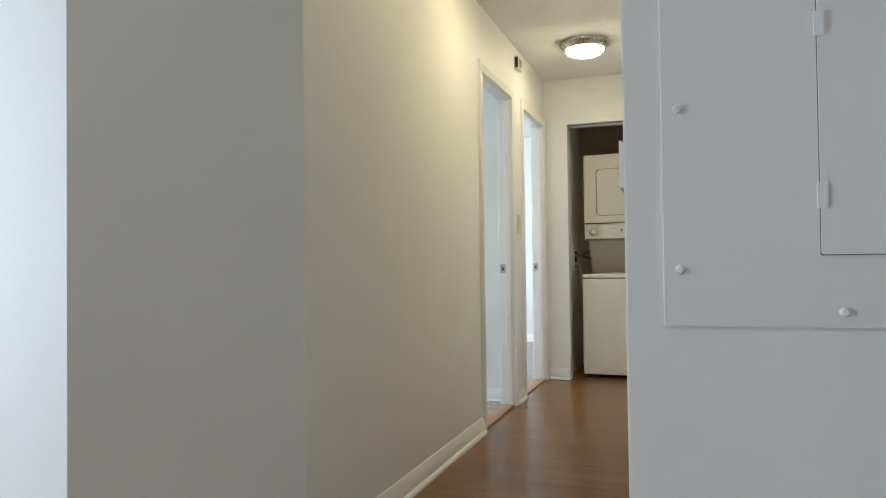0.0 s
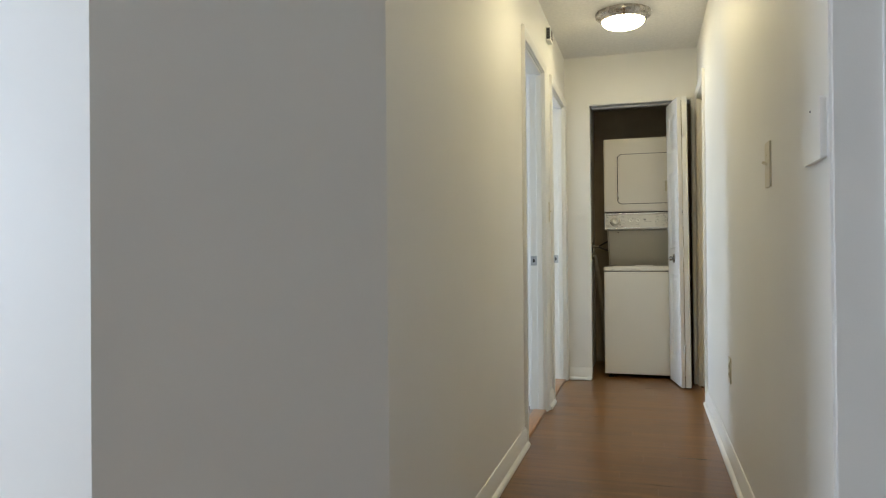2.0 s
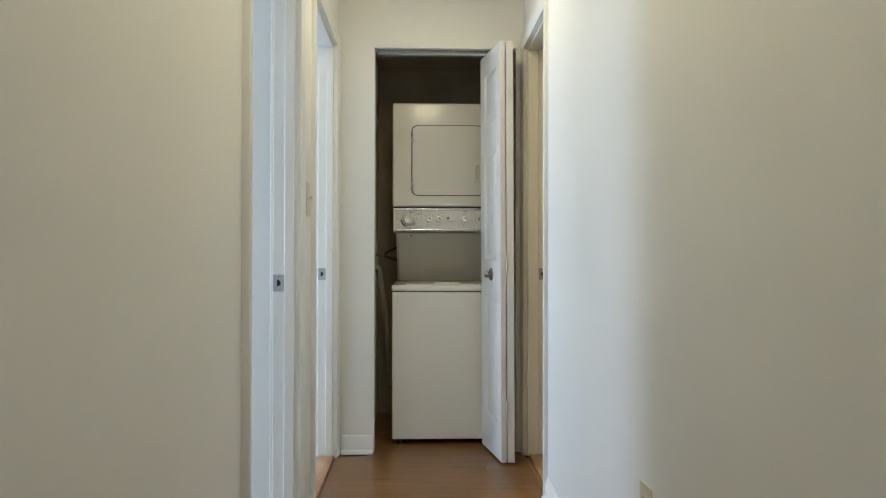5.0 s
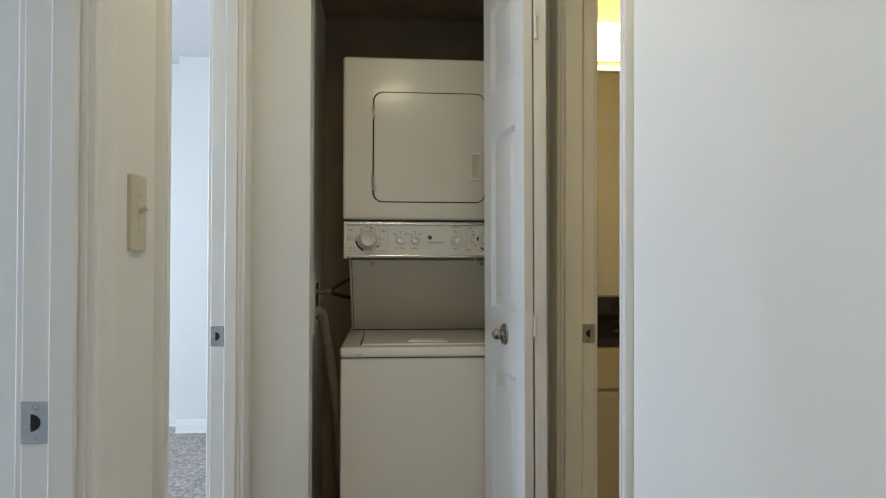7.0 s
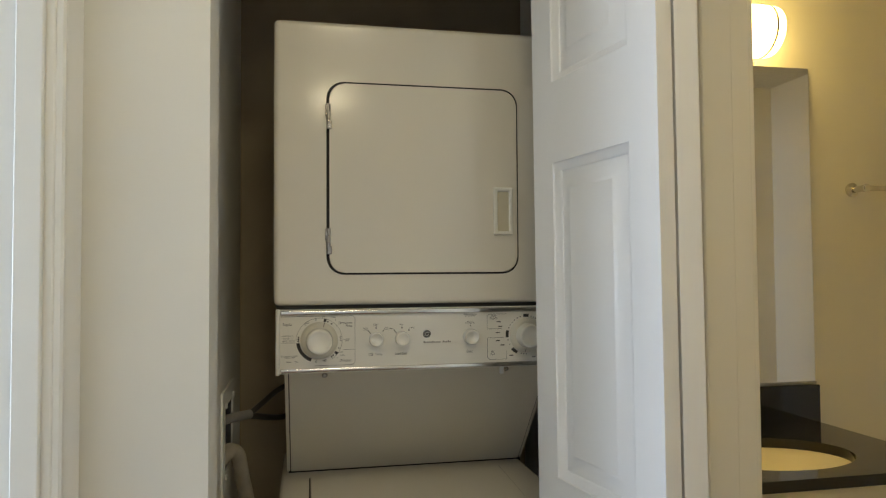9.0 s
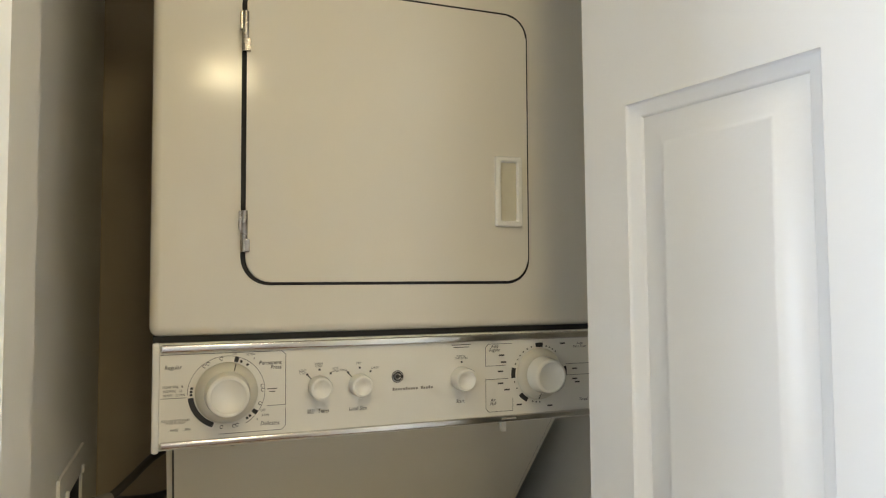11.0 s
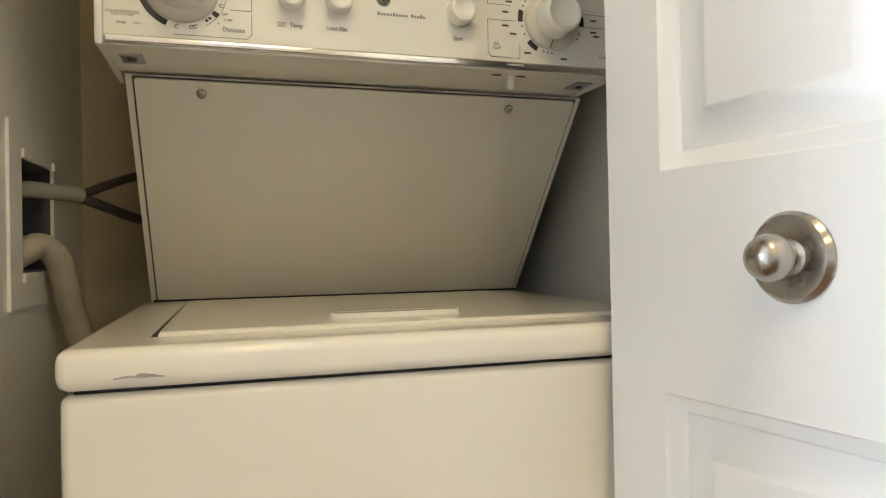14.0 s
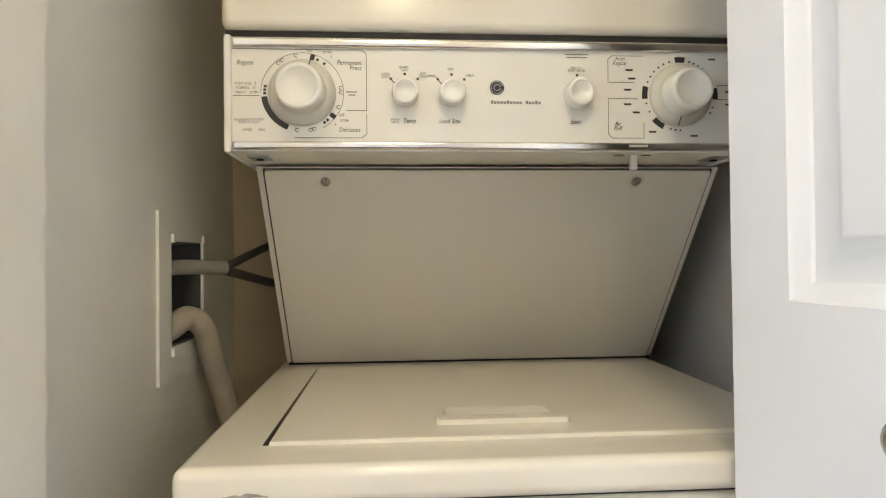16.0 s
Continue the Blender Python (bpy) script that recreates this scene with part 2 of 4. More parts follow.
def baseboard(a, b):
    """Skirting along a wall from a to b, proud to the left of that way."""
    a, b = Vector(a), Vector(b)
    d = (b - a).normalized()
    n = Vector((-d.y, d.x))
    bm = bmesh.new()
    rows = []
    for p in (a, b):
        rows.append([bm.verts.new((p.x + n.x * o, p.y + n.y * o, z)) for o, z in BASE_PROFILE])
    k = len(BASE_PROFILE)
    for i in range(k):
        bm.faces.new((rows[0][i], rows[0][(i + 1) % k], rows[1][(i + 1) % k], rows[1][i]))
    bm.faces.new(rows[0][::-1])
    bm.faces.new(rows[1])
    return solid("baseboard", bm, TRIM, kind="structure")


CASE_PROFILE = ((0.0, -0.003), (0.0, 0.009), (0.003, 0.012), (0.010, 0.012), (0.0125, 0.0065), (0.022, 0.0075), (0.030, 0.014), (0.044, 0.0185), (0.054, 0.0185), (0.058, 0.012), (0.058, -0.003))


def doorway(name, put, s0, s1, top, depth, strike_at, label, strike_low=True):
    """Lined doorway: put(s, z, d) gives places on the wall, d > 0 out of it into the hall; depth: the wall's thickness."""
    root = thing(name, (0, 0, 0), label, "doorway", kind="structure")
    for dd, sgn in ((0.0, 1), (-depth, -1)):
        bm = bmesh.new()
        loops = []
        for u, d in CASE_PROFILE:
            u -= -0.004
            loops.append([bm.verts.new(put(s, z, dd + sgn * d)) for s, z in ((s0 - u, 0.0), (s0 - u, top + u), (s1 + u, top + u), (s1 + u, 0.0))])
        k = len(loops)
        for i in range(k):
            p, q = loops[i], loops[(i + 1) % k]
            for j in range(3):
                bm.faces.new((p[j], p[j + 1], q[j + 1], q[j]))
        bm.faces.new([l[0] for l in loops])
        bm.faces.new([l[3] for l in loops][::-1])
        part("casing", bm, TRIM, root)

    def block(sa, sb, za, zb, da, db, bev=0.002):
        bm = bmesh.new()
        vs = [bm.verts.new(put(s, z, d)) for s in (sa, sb) for z in (za, zb) for d in (da, db)]
        for f in ((0, 1, 3, 2), (4, 6, 7, 5), (0, 4, 5, 1), (2, 3, 7, 6), (0, 2, 6, 4), (1, 5, 7, 3)):
            bm.faces.new([vs[i] for i in f])
        bmesh.ops.recalc_face_normals(bm, faces=bm.faces)
        if bev:
            bmesh.ops.bevel(bm, geom=bm.edges[:], offset=bev, segments=1, affect="EDGES")
        return bm

    part("jamb", block(s0 - 0.018, s0, 0.0, top, -depth - 0.001, 0.001), TRIM, root)
    part("jamb", block(s1, s1 + 0.018, 0.0, top, -depth - 0.001, 0.001), TRIM, root)
    part("head_jamb", block(s0 - 0.018, s1 + 0.018, top, top + 0.018, -depth - 0.001, 0.001), TRIM, root)
    st0, st1 = -0.010, -depth + 0.040
    part("stop", block(s0, s0 + 0.011, 0.0, top - 0.011, st1, st0), TRIM, root)
    part("stop", block(s1 - 0.011, s1, 0.0, top - 0.011, st1, st0), TRIM, root)
    part("head_stop", block(s0, s1, top - 0.011, top, st1, st0), TRIM, root)
    s, z = strike_at, 0.915
    sd = 1 if s > (s0 + s1) / 2 else -1
    face = s1 if sd > 0 else s0
    mid = -depth + 0.018
    bm = block(face - 0.0025 * sd, face + 0.001 * sd, z - 0.029, z + 0.029, mid - 0.018, mid + 0.020, 0.0008)
    plate = part("strike_plate", bm, STEEL, root, "dull steel strike plate")
    arc = [(mid - 0.004, z - 0.012)] + [(mid - 0.004 + 0.013 * math.cos(radians(a)), z + 0.012 * math.sin(radians(a))) for a in range(-80, 81, 20)] + [(mid - 0.004, z + 0.012)]
    bm = bmesh.new()
    f0 = [bm.verts.new(put(face - 0.0034 * sd, v, u)) for u, v in arc]
    f1 = [bm.verts.new(put(face - 0.0020 * sd, v, u)) for u, v in arc]
    bm.faces.new(f0)
    bm.faces.new(f1[::-1])
    for i in range(len(arc)):
        bm.faces.new((f0[i], f0[(i + 1) % len(arc)], f1[(i + 1) % len(arc)], f1[i]))
    part("latch_hole", bm, DARK, plate)
    for zz in (z - 0.022, z + 0.022):
        p, q = Vector(put(face, zz, mid + 0.002)), Vector(put(face - 0.0032 * sd, zz, mid + 0.002))
        part("screw", rod(p, q, 0.003, 10), NICKEL, plate)
    return root


def wall_plate(base, rz, label, kind_of, colour, group, half=0.035, tall=0.0575):
    """A switch or socket plate; it faces the local -y."""
    root = thing("light_switch" if kind_of == "switch" else "power_outlet", base, label, "switch" if kind_of == "switch" else "outlet", group, rz=rz, local=True)
    face = lambda u, v, d: (u, -d, v)
    part("cover_plate", extrude_poly(rrect(-half, half, -tall, tall, 0.004), face, 0.0, 0.006, bev=0.003), colour, root)
    if kind_of == "switch":
        part("toggle_bezel", bx(-0.006, 0.006, -0.0072, -0.004, -0.013, 0.013, 0.001), colour, root)
        bm = bx(-0.0042, 0.0042, -0.022, -0.004, -0.0035, 0.0045, 0.0015)
        bmesh.ops.rotate(bm, verts=bm.verts, cent=(0, -0.005, 0), matrix=Matrix.Rotation(radians(-28), 3, "X"))
        part("toggle", bm, colour, root)
        screws = (-0.030, 0.030)
    else:
        for zz in (-0.0195, 0.0195):
            sock = part("socket", extrude_poly(rrect(-0.017, 0.017, zz - 0.0145, zz + 0.0145, 0.008), face, 0.004, 0.0082, bev=0.001), colour, root)
            for u, h in ((-0.0065, 0.0045), (0.0065, 0.0038)):
                part("slot", bx(u - 0.0013, u + 0.0013, -0.0088, -0.0080, zz + 0.0025 - h, zz + 0.0025 + h), DARK, sock)
            part("earth_hole", rod((0, -0.0079, zz - 0.0085), (0, -0.0088, zz - 0.0085), 0.0026, 10), DARK, sock)
        screws = (0.0,)
    for zz in screws:
        part("screw", lathe([(0.0032, 0), (0.0032, 0.001), (0.001, 0.002)], (0, -0.0058, zz), (0, -1, 0), 10), colour, root)
    return root


def writing(text, size, put, material, parent, name="lettering", shear=0.0, squeeze=0.85):
    """Words in the built-in font, laid on a face: put(u, v, d); centred on (0, 0)."""
    cu = bpy.data.curves.new("words", "FONT")
    cu.body, cu.size, cu.align_x, cu.align_y, cu.shear, cu.space_line = text, size, "CENTER", "CENTER", shear, 0.8
    cu.resolution_u = 2
    tmp = new("words", cu)
    bpy.context.view_layer.update()
    me = bpy.data.meshes.new_from_object(tmp.evaluated_get(bpy.context.evaluated_depsgraph_get()))
    bpy.data.objects.remove(tmp)
    bm = bmesh.new()
    bm.from_mesh(me)
    bpy.data.meshes.remove(me)
    for v in bm.verts:
        v.co = Vector(put(v.co.x * squeeze, v.co.y, 0.0))
    return part(name, bm, material, parent)


# ---- structure: the hall and what closes it ----
HW, CY, CH = 0.955, 3.80, 2.445          # hall width, closet wall, ceiling
D1, D2, DT = (1.985, 2.672), (3.018, 3.712), 2.055
WT = 0.085
B0, B1 = 3.175, 3.730
JT = 0.018

# floors
floor = solid("floor", bx(-4.2, 4.2, -5.6, 7.2, -0.16, -0.012), STRIP, kind="structure")
solid("floor_living", bx(-4.0, 4.0, -5.2, 0.02, -0.012, 0.0), WOOD)
solid("floor_bedroom_a", bx(-3.7, -0.075, 0.22, 2.78, -0.012, 0.010), CARPET)
solid("floor_bedroom_b", bx(-3.7, -0.075, 2.88, 6.5, -0.012, 0.010), CARPET)
solid("floor_bathroom", bx(1.03, 3.15, 3.0, 4.75, -0.012, 0.002), TILE)
solid("threshold_a", bx(-0.075, 0.0, D1[0], D1[1], -0.01, 0.014, 0.005), STRIP)
solid("threshold_b", bx(-0.075, 0.0, D2[0], D2[1], -0.01, 0.014, 0.005), STRIP)
solid("threshold_bath", bx(0.975, 1.04, B0, B1, -0.01, 0.010, 0.004), STRIP)

# ceilings
solid("ceiling_hall", bx(-0.11, 1.06, 0.02, 3.9, CH, CH + 0.1), CEIL)
solid("ceiling_living", bx(-4.0, 4.0, -5.3, 0.02, CH, CH + 0.1), CEIL)
solid("ceiling_living_east", bx(1.06, 4.0, 0.02, 0.5, CH, CH + 0.1), CEIL)
solid("ceiling_bedroom_a", bx(-3.75, -0.11, 0.0, 2.83, CH, CH + 0.1), CEIL)
solid("ceiling_bedroom_b", bx(-3.75, -0.11, 2.83, 6.6, CH, CH + 0.1), CEIL)
solid("ceiling_bathroom", bx(1.06, 3.3, 2.9, 4.85, CH, CH + 0.1), CEIL)
solid("ceiling_closet", bx(0.10, 1.02, CY + 0.105, 4.75, 2.20, 2.30), CLOSET_TAN)

# hall walls
wall("wall_hall_west", (0, 0.05), (0, CY + 0.105), -WT, 0, CH, [(D1[0] - JT - 0.05, D1[1] + JT - 0.05, 0, DT + JT), (D2[0] - JT - 0.05, D2[1] + JT - 0.05, 0, DT + JT)])
wall("wall_hall_east", (HW, 0.0615), (HW, CY), 0.105, 0, CH, [(B0 - JT - 0.0615, B1 + JT - 0.0615, 0, DT + JT)])
wall("wall_closet_front", (0.0, CY), (HW + 0.105, CY), -0.105, 0, CH, [(0.188, 0.915, 0, 2.078)])
# splayed corner, outlet wall and panel wall of the living room
wall("wall_splay", (-0.373, -0.479), (0, 0.05), -0.10, 0, CH)
wall("wall_outlet", (-3.9, -0.79), (-0.373, -0.479), -0.10, 0, CH)
wall("wall_panel", (HW + 0.006, 0.0506), (3.9, 0.34), -0.06, 0, CH)
wall("wall_living_south", (4.0, -5.2), (-4.0, -5.2), -0.12, 0, CH)
wall("wall_living_west", (-3.9, -5.3), (-3.9, -0.7), -0.12, 0, CH, [(2.6, 4.3, 0.25, 2.15)])
wall("wall_living_east", (3.9, 0.4), (3.9, -5.3), -0.12, 0, CH)
# bedrooms
wall("wall_bedroom_a_south", (-WT, 0.20), (-3.7, 0.20), -0.1, 0, CH)
wall("wall_bedroom_a_west", (-3.7, 0.1), (-3.7, 2.83), -0.12, 0, CH, [(1.47, 2.57, 0.6, 2.1)])
wall("wall_partition", (-3.7, 2.78), (-WT, 2.78), -0.10, 0, CH)
wall("wall_bedroom_b_west", (-3.7, 2.83), (-3.7, 6.6), -0.12, 0, CH, [(0.52, 2.02, 0.6, 2.1)])
wall("wall_bedroom_b_north", (-3.7, 6.42), (-0.915, 6.42), -0.10, 0, CH)
wall("wall_bedroom_b_closet", (-0.92, 6.24), (0.1, 6.24), -0.20, 0, CH)
wall("wall_bedroom_b_east", (-WT, 6.24), (-WT, 3.905), -0.10, 0, CH)
# closet
wall("wall_closet_west", (0.153, CY + 0.105), (0.153, 4.70), -0.06, 0, 2.2, [(4.312 - CY - 0.105, 4.472 - CY - 0.105, 0.902, 1.048)])
wall("wall_closet_north", (0.09, 4.70), (1.04, 4.70), -0.05, 0, 2.2, material=CLOSET_TAN)
wall("wall_closet_east", (0.975, 4.70), (0.975, CY + 0.105), -0.06, 0, 2.2)
# bathroom
wall("wall_bath_north", (1.06, 4.72), (3.2, 4.72), -0.08, 0, CH)
wall("wall_bath_east", (3.1, 4.8), (3.1, 2.95), -0.1, 0, CH)
wall("wall_bath_south", (3.2, 3.05), (1.06, 3.05), -0.1, 0, CH)
wall("wall_bath_west", (1.06, CY + 0.1), (1.06, 4.8), -0.02, 0, CH)

# doorways
west = lambda s, z, d: (d, s, z)
east = lambda s, z, d: (HW - d, s, z)
doorway("door_1", west, D1[0], D1[1], DT, WT, D1[1], "white painted doorway of a carpeted bedroom")
doorway("door_2", west, D2[0], D2[1], DT, WT, D2[1], "white painted doorway beside the laundry closet")
doorway("door_3", east, B0, B1, DT, 0.105, B1, "white painted doorway of the small bathroom")

# skirting
baseboard((0, D1[0] - 0.062), (0, 0.05))
baseboard((0, D2[0] - 0.062), (0, D1[1] + 0.062))
baseboard((HW, 0.05), (HW, B0 - 0.062))
baseboard((0.184, CY), (0.024, CY))
baseboard((0, 0.05), (-0.373, -0.479))
baseboard((-0.373, -0.479), (-3.9, -0.79))
baseboard((3.9, 0.34), (HW, 0.05))
baseboard((-0.92, 6.42), (-3.7, 6.42))
baseboard((-0.11, 6.24), (-0.92, 6.24))
baseboard((-WT, 2.78), (-3.7, 2.78))

# head trim and track over the closet opening
solid("trim_closet_head", bx(0.182, 0.918, CY - 0.010, CY + 0.001, 2.070, 2.084, 0.003), TRIM)
solid("trim_closet_track", bx(0.20, 0.905, CY + 0.045, CY + 0.085, 2.052, 2.077, 0.002), STEEL)


# ---- hall: lamp, chime, plates, thermostat, breaker panel ----
def flush_light(x, y):
    root = thing("ceiling_light", (x, y, CH), "round flush ceiling light, opal glass in a brushed nickel ring, lit", "ceiling light", "hall lights")
    part("pan", lathe([(0.168, 0.0), (0.170, 0.006), (0.166, 0.022), (0.148, 0.034), (0.138, 0.040), (0.130, 0.042)], (x, y, CH), (0, 0, -1), 56), NICKEL, root)
    part("ring", lathe([(0.146, 0.034), (0.142, 0.046), (0.134, 0.052), (0.128, 0.048)], (x, y, CH), (0, 0, -1), 56), NICKEL, root)
    part("glass_bowl", lathe([(0.130, 0.046), (0.125, 0.062), (0.108, 0.077), (0.078, 0.088), (0.042, 0.094), (0.0, 0.096)], (x, y, CH), (0, 0, -1), 56), GLOW, root)
    return root


far_light = flush_light(0.468, 2.90)
near_light = copy_thing(far_light, pose(0.478, 1.45, CH))

chime = thing("door_chime", (0.0, 2.86, 2.335), "small white door chime box with dark slots near the ceiling", "door chime")
part("box", bx(0.0, 0.032, 2.80, 2.92, 2.292, 2.378, 0.006), WHITEP, chime)
part("side_grille", bx(0.006, 0.028, 2.7985, 2.802, 2.300, 2.370), INKG, chime)
for k in range(4):
    part("slot", bx(0.009, 0.025, 2.7972, 2.799, 2.306 + 0.016 * k, 2.312 + 0.016 * k), DARK, chime)
for k in range(5):
    part("slot", bx(0.031, 0.0328, 2.82 + 0.016 * k, 2.826 + 0.016 * k, 2.305, 2.365), DARK, chime)

wall_plate((0.0, 2.860, 1.220), -90 + 180, "ivory toggle light switch on the wall between two doorways", "switch", IVORY, "wall switches", 0.037, 0.063)
wall_plate((HW, 0.780, 1.224), 90 + 180, "ivory toggle light switch on the bare hall wall", "switch", IVORY, "wall switches", 0.041, 0.068)
wall_plate((HW, 1.868, 0.422), 90 + 180, "ivory duplex power outlet low on the hall wall", "outlet", IVORY, "power outlets")
yy = -0.479 - 0.0882 * (0.841 - 0.373)
wall_plate((-0.841, yy - 0.0005, 0.42), math.degrees(math.atan2(0.311, 3.527)), "ivory duplex power outlet on the living room wall", "outlet", IVORY, "power outlets")
wall_plate((-1.325, 6.42, 0.47), 0, "ivory duplex power outlet on the far bedroom wall", "outlet", IVORY, "power outlets")

thermo = thing("thermostat", (HW, 0.161, 1.218), "flat white thermostat cover with a small dark dot", "thermostat")
eastface = lambda u, v, d: (HW - d, u, v)
part("back_plate", extrude_poly(rrect(0.081, 0.241, 1.156, 1.280, 0.004), eastface, 0.0, 0.0065), WALL, thermo)
part("cover", extrude_poly(rrect(0.079, 0.243, 1.153, 1.283, 0.006), eastface, 0.006, 0.013, bev=0.003), WALL, thermo)
part("dot", rod((HW - 0.0125, 0.165, 1.265), (HW - 0.0142, 0.165, 1.265), 0.0028, 10), INK, thermo)

hook = thing("wall_hook", (HW, 2.2, 2.30), "small dark metal hook high on the hall wall", "hook")
part("hook_plate", bx(HW - 0.005, HW, 2.192, 2.208, 2.285, 2.325, 0.002), CORD, hook)
part("hook_arm", tube([(HW - 0.004, 2.2, 2.31), (HW - 0.022, 2.2, 2.302), (HW - 0.032, 2.2, 2.312), (HW - 0.030, 2.2, 2.325)], 0.0035, 8), CORD, hook)

# breaker panel on the rotated wall: u along the wall from the hall corner, v up, d out of the wall
PA = math.atan2(0.29, 2.945)
PX = lambda u, v, d: (HW + u * math.cos(PA) + d * math.sin(PA), 0.05 + u * math.sin(PA) - d * math.cos(PA), v)
breaker = thing("breaker_panel", PX(0.5, 0.775, 0), "white painted steel breaker panel flush on the wall", "breaker panel")
cover = part("cover", extrude_poly(rrect(0.096, 0.86, 0.794, 1.86, 0.004), PX, 0.0, 0.010, bev=0.004), PANELG, breaker)
for u, v in ((0.135, 0.938), (0.135, 1.348), (0.135, 1.76), (0.51, 0.832), (0.83, 0.935), (0.83, 1.340)):
    p, q = Vector(PX(u, v, 0.010)), Vector(PX(u, v, 0.018))
    part("screw", lathe([(0.012, 0), (0.0115, 0.004), (0.008, 0.008), (0.0, 0.009)], p, (q - p).normalized(), 20), WHITEP, cover)
pdoor = part("panel_door", extrude_poly(rrect(0.462, 0.72, 0.972, 1.66, 0.004), PX, 0.009, 0.0155, bev=0.0025), PANELG, breaker)
for v in (1.115, 1.535):
    part("hinge_tab", extrude_poly(rrect(0.454, 0.477, v - 0.030, v + 0.030, 0.003), PX, 0.012, 0.020, bev=0.002), WHITEP, pdoor)
part("door_gap", extrude_poly(rrect(0.4600, 0.7220, 0.9700, 1.6620, 0.004), PX, 0.0, 0.0106), INKG, breaker)


# ---- laundry closet: bifold door ----
FREE, FOLD = Vector((0.748, 3.920)), Vector((0.811, 3.579))
LEAFH, LEAF0 = 2.035, 0.012
bifold = thing("bifold_door", (0.83, 3.59, 0.0), "white six-panel bifold closet door, folded open", "bifold door")


def leaf_mesh(p, q, thick, flip):
    """A moulded leaf from p to q (plan), its panelled face on the left of that way if flip is 1."""
    d = (q - p).normalized()
    n = Vector((-d.y, d.x)) * flip
    width = (q - p).length
    lean = 0.006

    def put(u, v, dep):
        w = p + d * u + n * dep
        return (w.x - lean * (v - 1.0), w.y, v)

    us = [0.0, 0.066, width - 0.064, width]
    vs = [LEAF0, 0.19, 0.797, 0.988, 1.537, 1.680, 1.940, LEAF0 + LEAFH]
    bm = bmesh.new()
    for i in range(3):
        for j in range(7):
            u0, u1, v0, v1 = us[i], us[i + 1], vs[j], vs[j + 1]
            if i == 1 and j in (1, 3, 5):
                loops = []
                for ins, dep in ((0, 0), (0.003, -0.0035), (0.013, -0.0075), (0.016, -0.0105), (0.024, -0.0105), (0.040, -0.0085), (0.046, -0.0035), (0.050, -0.003)):
                    loops.append([bm.verts.new(put(a, b, dep)) for a, b in ((u0 + ins, v0 + ins), (u1 - ins, v0 + ins), (u1 - ins, v1 - ins), (u0 + ins, v1 - ins))])
                for a, b in zip(loops, loops[1:]):
                    for k in range(4):
                        bm.faces.new((a[k], a[(k + 1) % 4], b[(k + 1) % 4], b[k]))
                bm.faces.new(loops[-1])
            else:
                bm.faces.new([bm.verts.new(put(a, b, 0)) for a, b in ((u0, v0), (u1, v0), (u1, v1), (u0, v1))])
    edge = 0.0015
    ring = []
    for dep, ins in ((0, 0), (-edge, -edge * 0.5), (-thick, -edge * 0.5)):
        ring.append([bm.verts.new(put(a, b, dep)) for a, b in ((ins, vs[0] + ins), (width - ins, vs[0] + ins), (width - ins, vs[-1] - ins), (ins, vs[-1] - ins))])
    for a, b in zip(ring, ring[1:]):
        for k in range(4):
            bm.faces.new((a[k], a[(k + 1) % 4], b[(k + 1) % 4], b[k]))
    bm.faces.new(ring[-1])
    bmesh.ops.remove_doubles(bm, verts=bm.verts, dist=1e-5)
    return bm


leaf1 = part("leaf", leaf_mesh(FREE, FOLD, 0.026, -1), DOORP, bifold)
P2, Q2 = Vector((0.876, 3.581)), Vector((0.898, 3.900))
leaf2 = part("leaf", leaf_mesh(P2, Q2, 0.035, -1), DOORP, bifold)
fd = (FOLD - FREE).normalized()
fn = Vector((fd.y, -fd.x))
kb = FREE + fd * 0.190
knob = part("knob", lathe([(0.033, 0.0), (0.033, 0.002), (0.030, 0.006), (0.025, 0.0065), (0.013, 0.004), (0.009, 0.006), (0.0085, 0.013), (0.012, 0.015), (0.0165, 0.020), (0.0168, 0.026), (0.0135, 0.034), (0.008, 0.038), (0.0, 0.0395)], (kb.x, kb.y, 0.914), (fn.x, fn.y, 0), 36), NICKEL, leaf1, "satin nickel knob on a round rose")
for z in (0.28, 0.955, 1.80):
    hb = bx(0.837, 0.849, 3.575, 3.579, z - 0.032, z + 0.032, 0.001)
    hb = rod((0.8415, 3.575, z - 0.032), (0.8415, 3.575, z + 0.032), 0.004, 10, hb)
    part("hinge", hb, WHITEP, bifold)


# ---- laundry closet: the stacked washer and dryer ----
X0, X1 = 0.272, 0.888
unit = thing("stacked_washer_dryer", (0.578, 4.3, 0.0), "bisque stacked washer and dryer, worn enamel, in a closet", "washer dryer")
body = part("washer_body", bx(0.274, 0.887, 3.941, 4.68, 0.028, 0.8135, 0.008, seg=3), ENAMEL, unit)
for fx in (0.32, 0.845):
    for fy in (3.97, 4.62):
        part("foot", lathe([(0.020, 0.0), (0.020, 0.010), (0.008, 0.012), (0.008, 0.030)], (fx, fy, 0.0), (0, 0, 1), 16), CORD, unit)
part("seam", bx(0.284, 0.880, 3.947, 4.67, 0.8120, 0.8185), DARK, unit)
top = part("washer_top", bx(0.272, 0.889, 3.932, 4.69, 0.8165, 0.8500, 0.010, seg=3), ENAMEL, unit, "enamel top with chipped front edge")
up = lambda u, v, d: (u, v, d)
part("lid_gap", extrude_poly([(0.3355, 4.000), (0.8005, 4.000), (0.8155, 4.420), (0.3395, 4.420)], up, 0.842, 0.8507), DARK, unit)
lid = part("lid", extrude_poly([(0.3415, 3.998), (0.7985, 3.998), (0.8135, 4.418), (0.342, 4.418)], up, 0.844, 0.8545, bev=0.003), ENAMEL, unit)
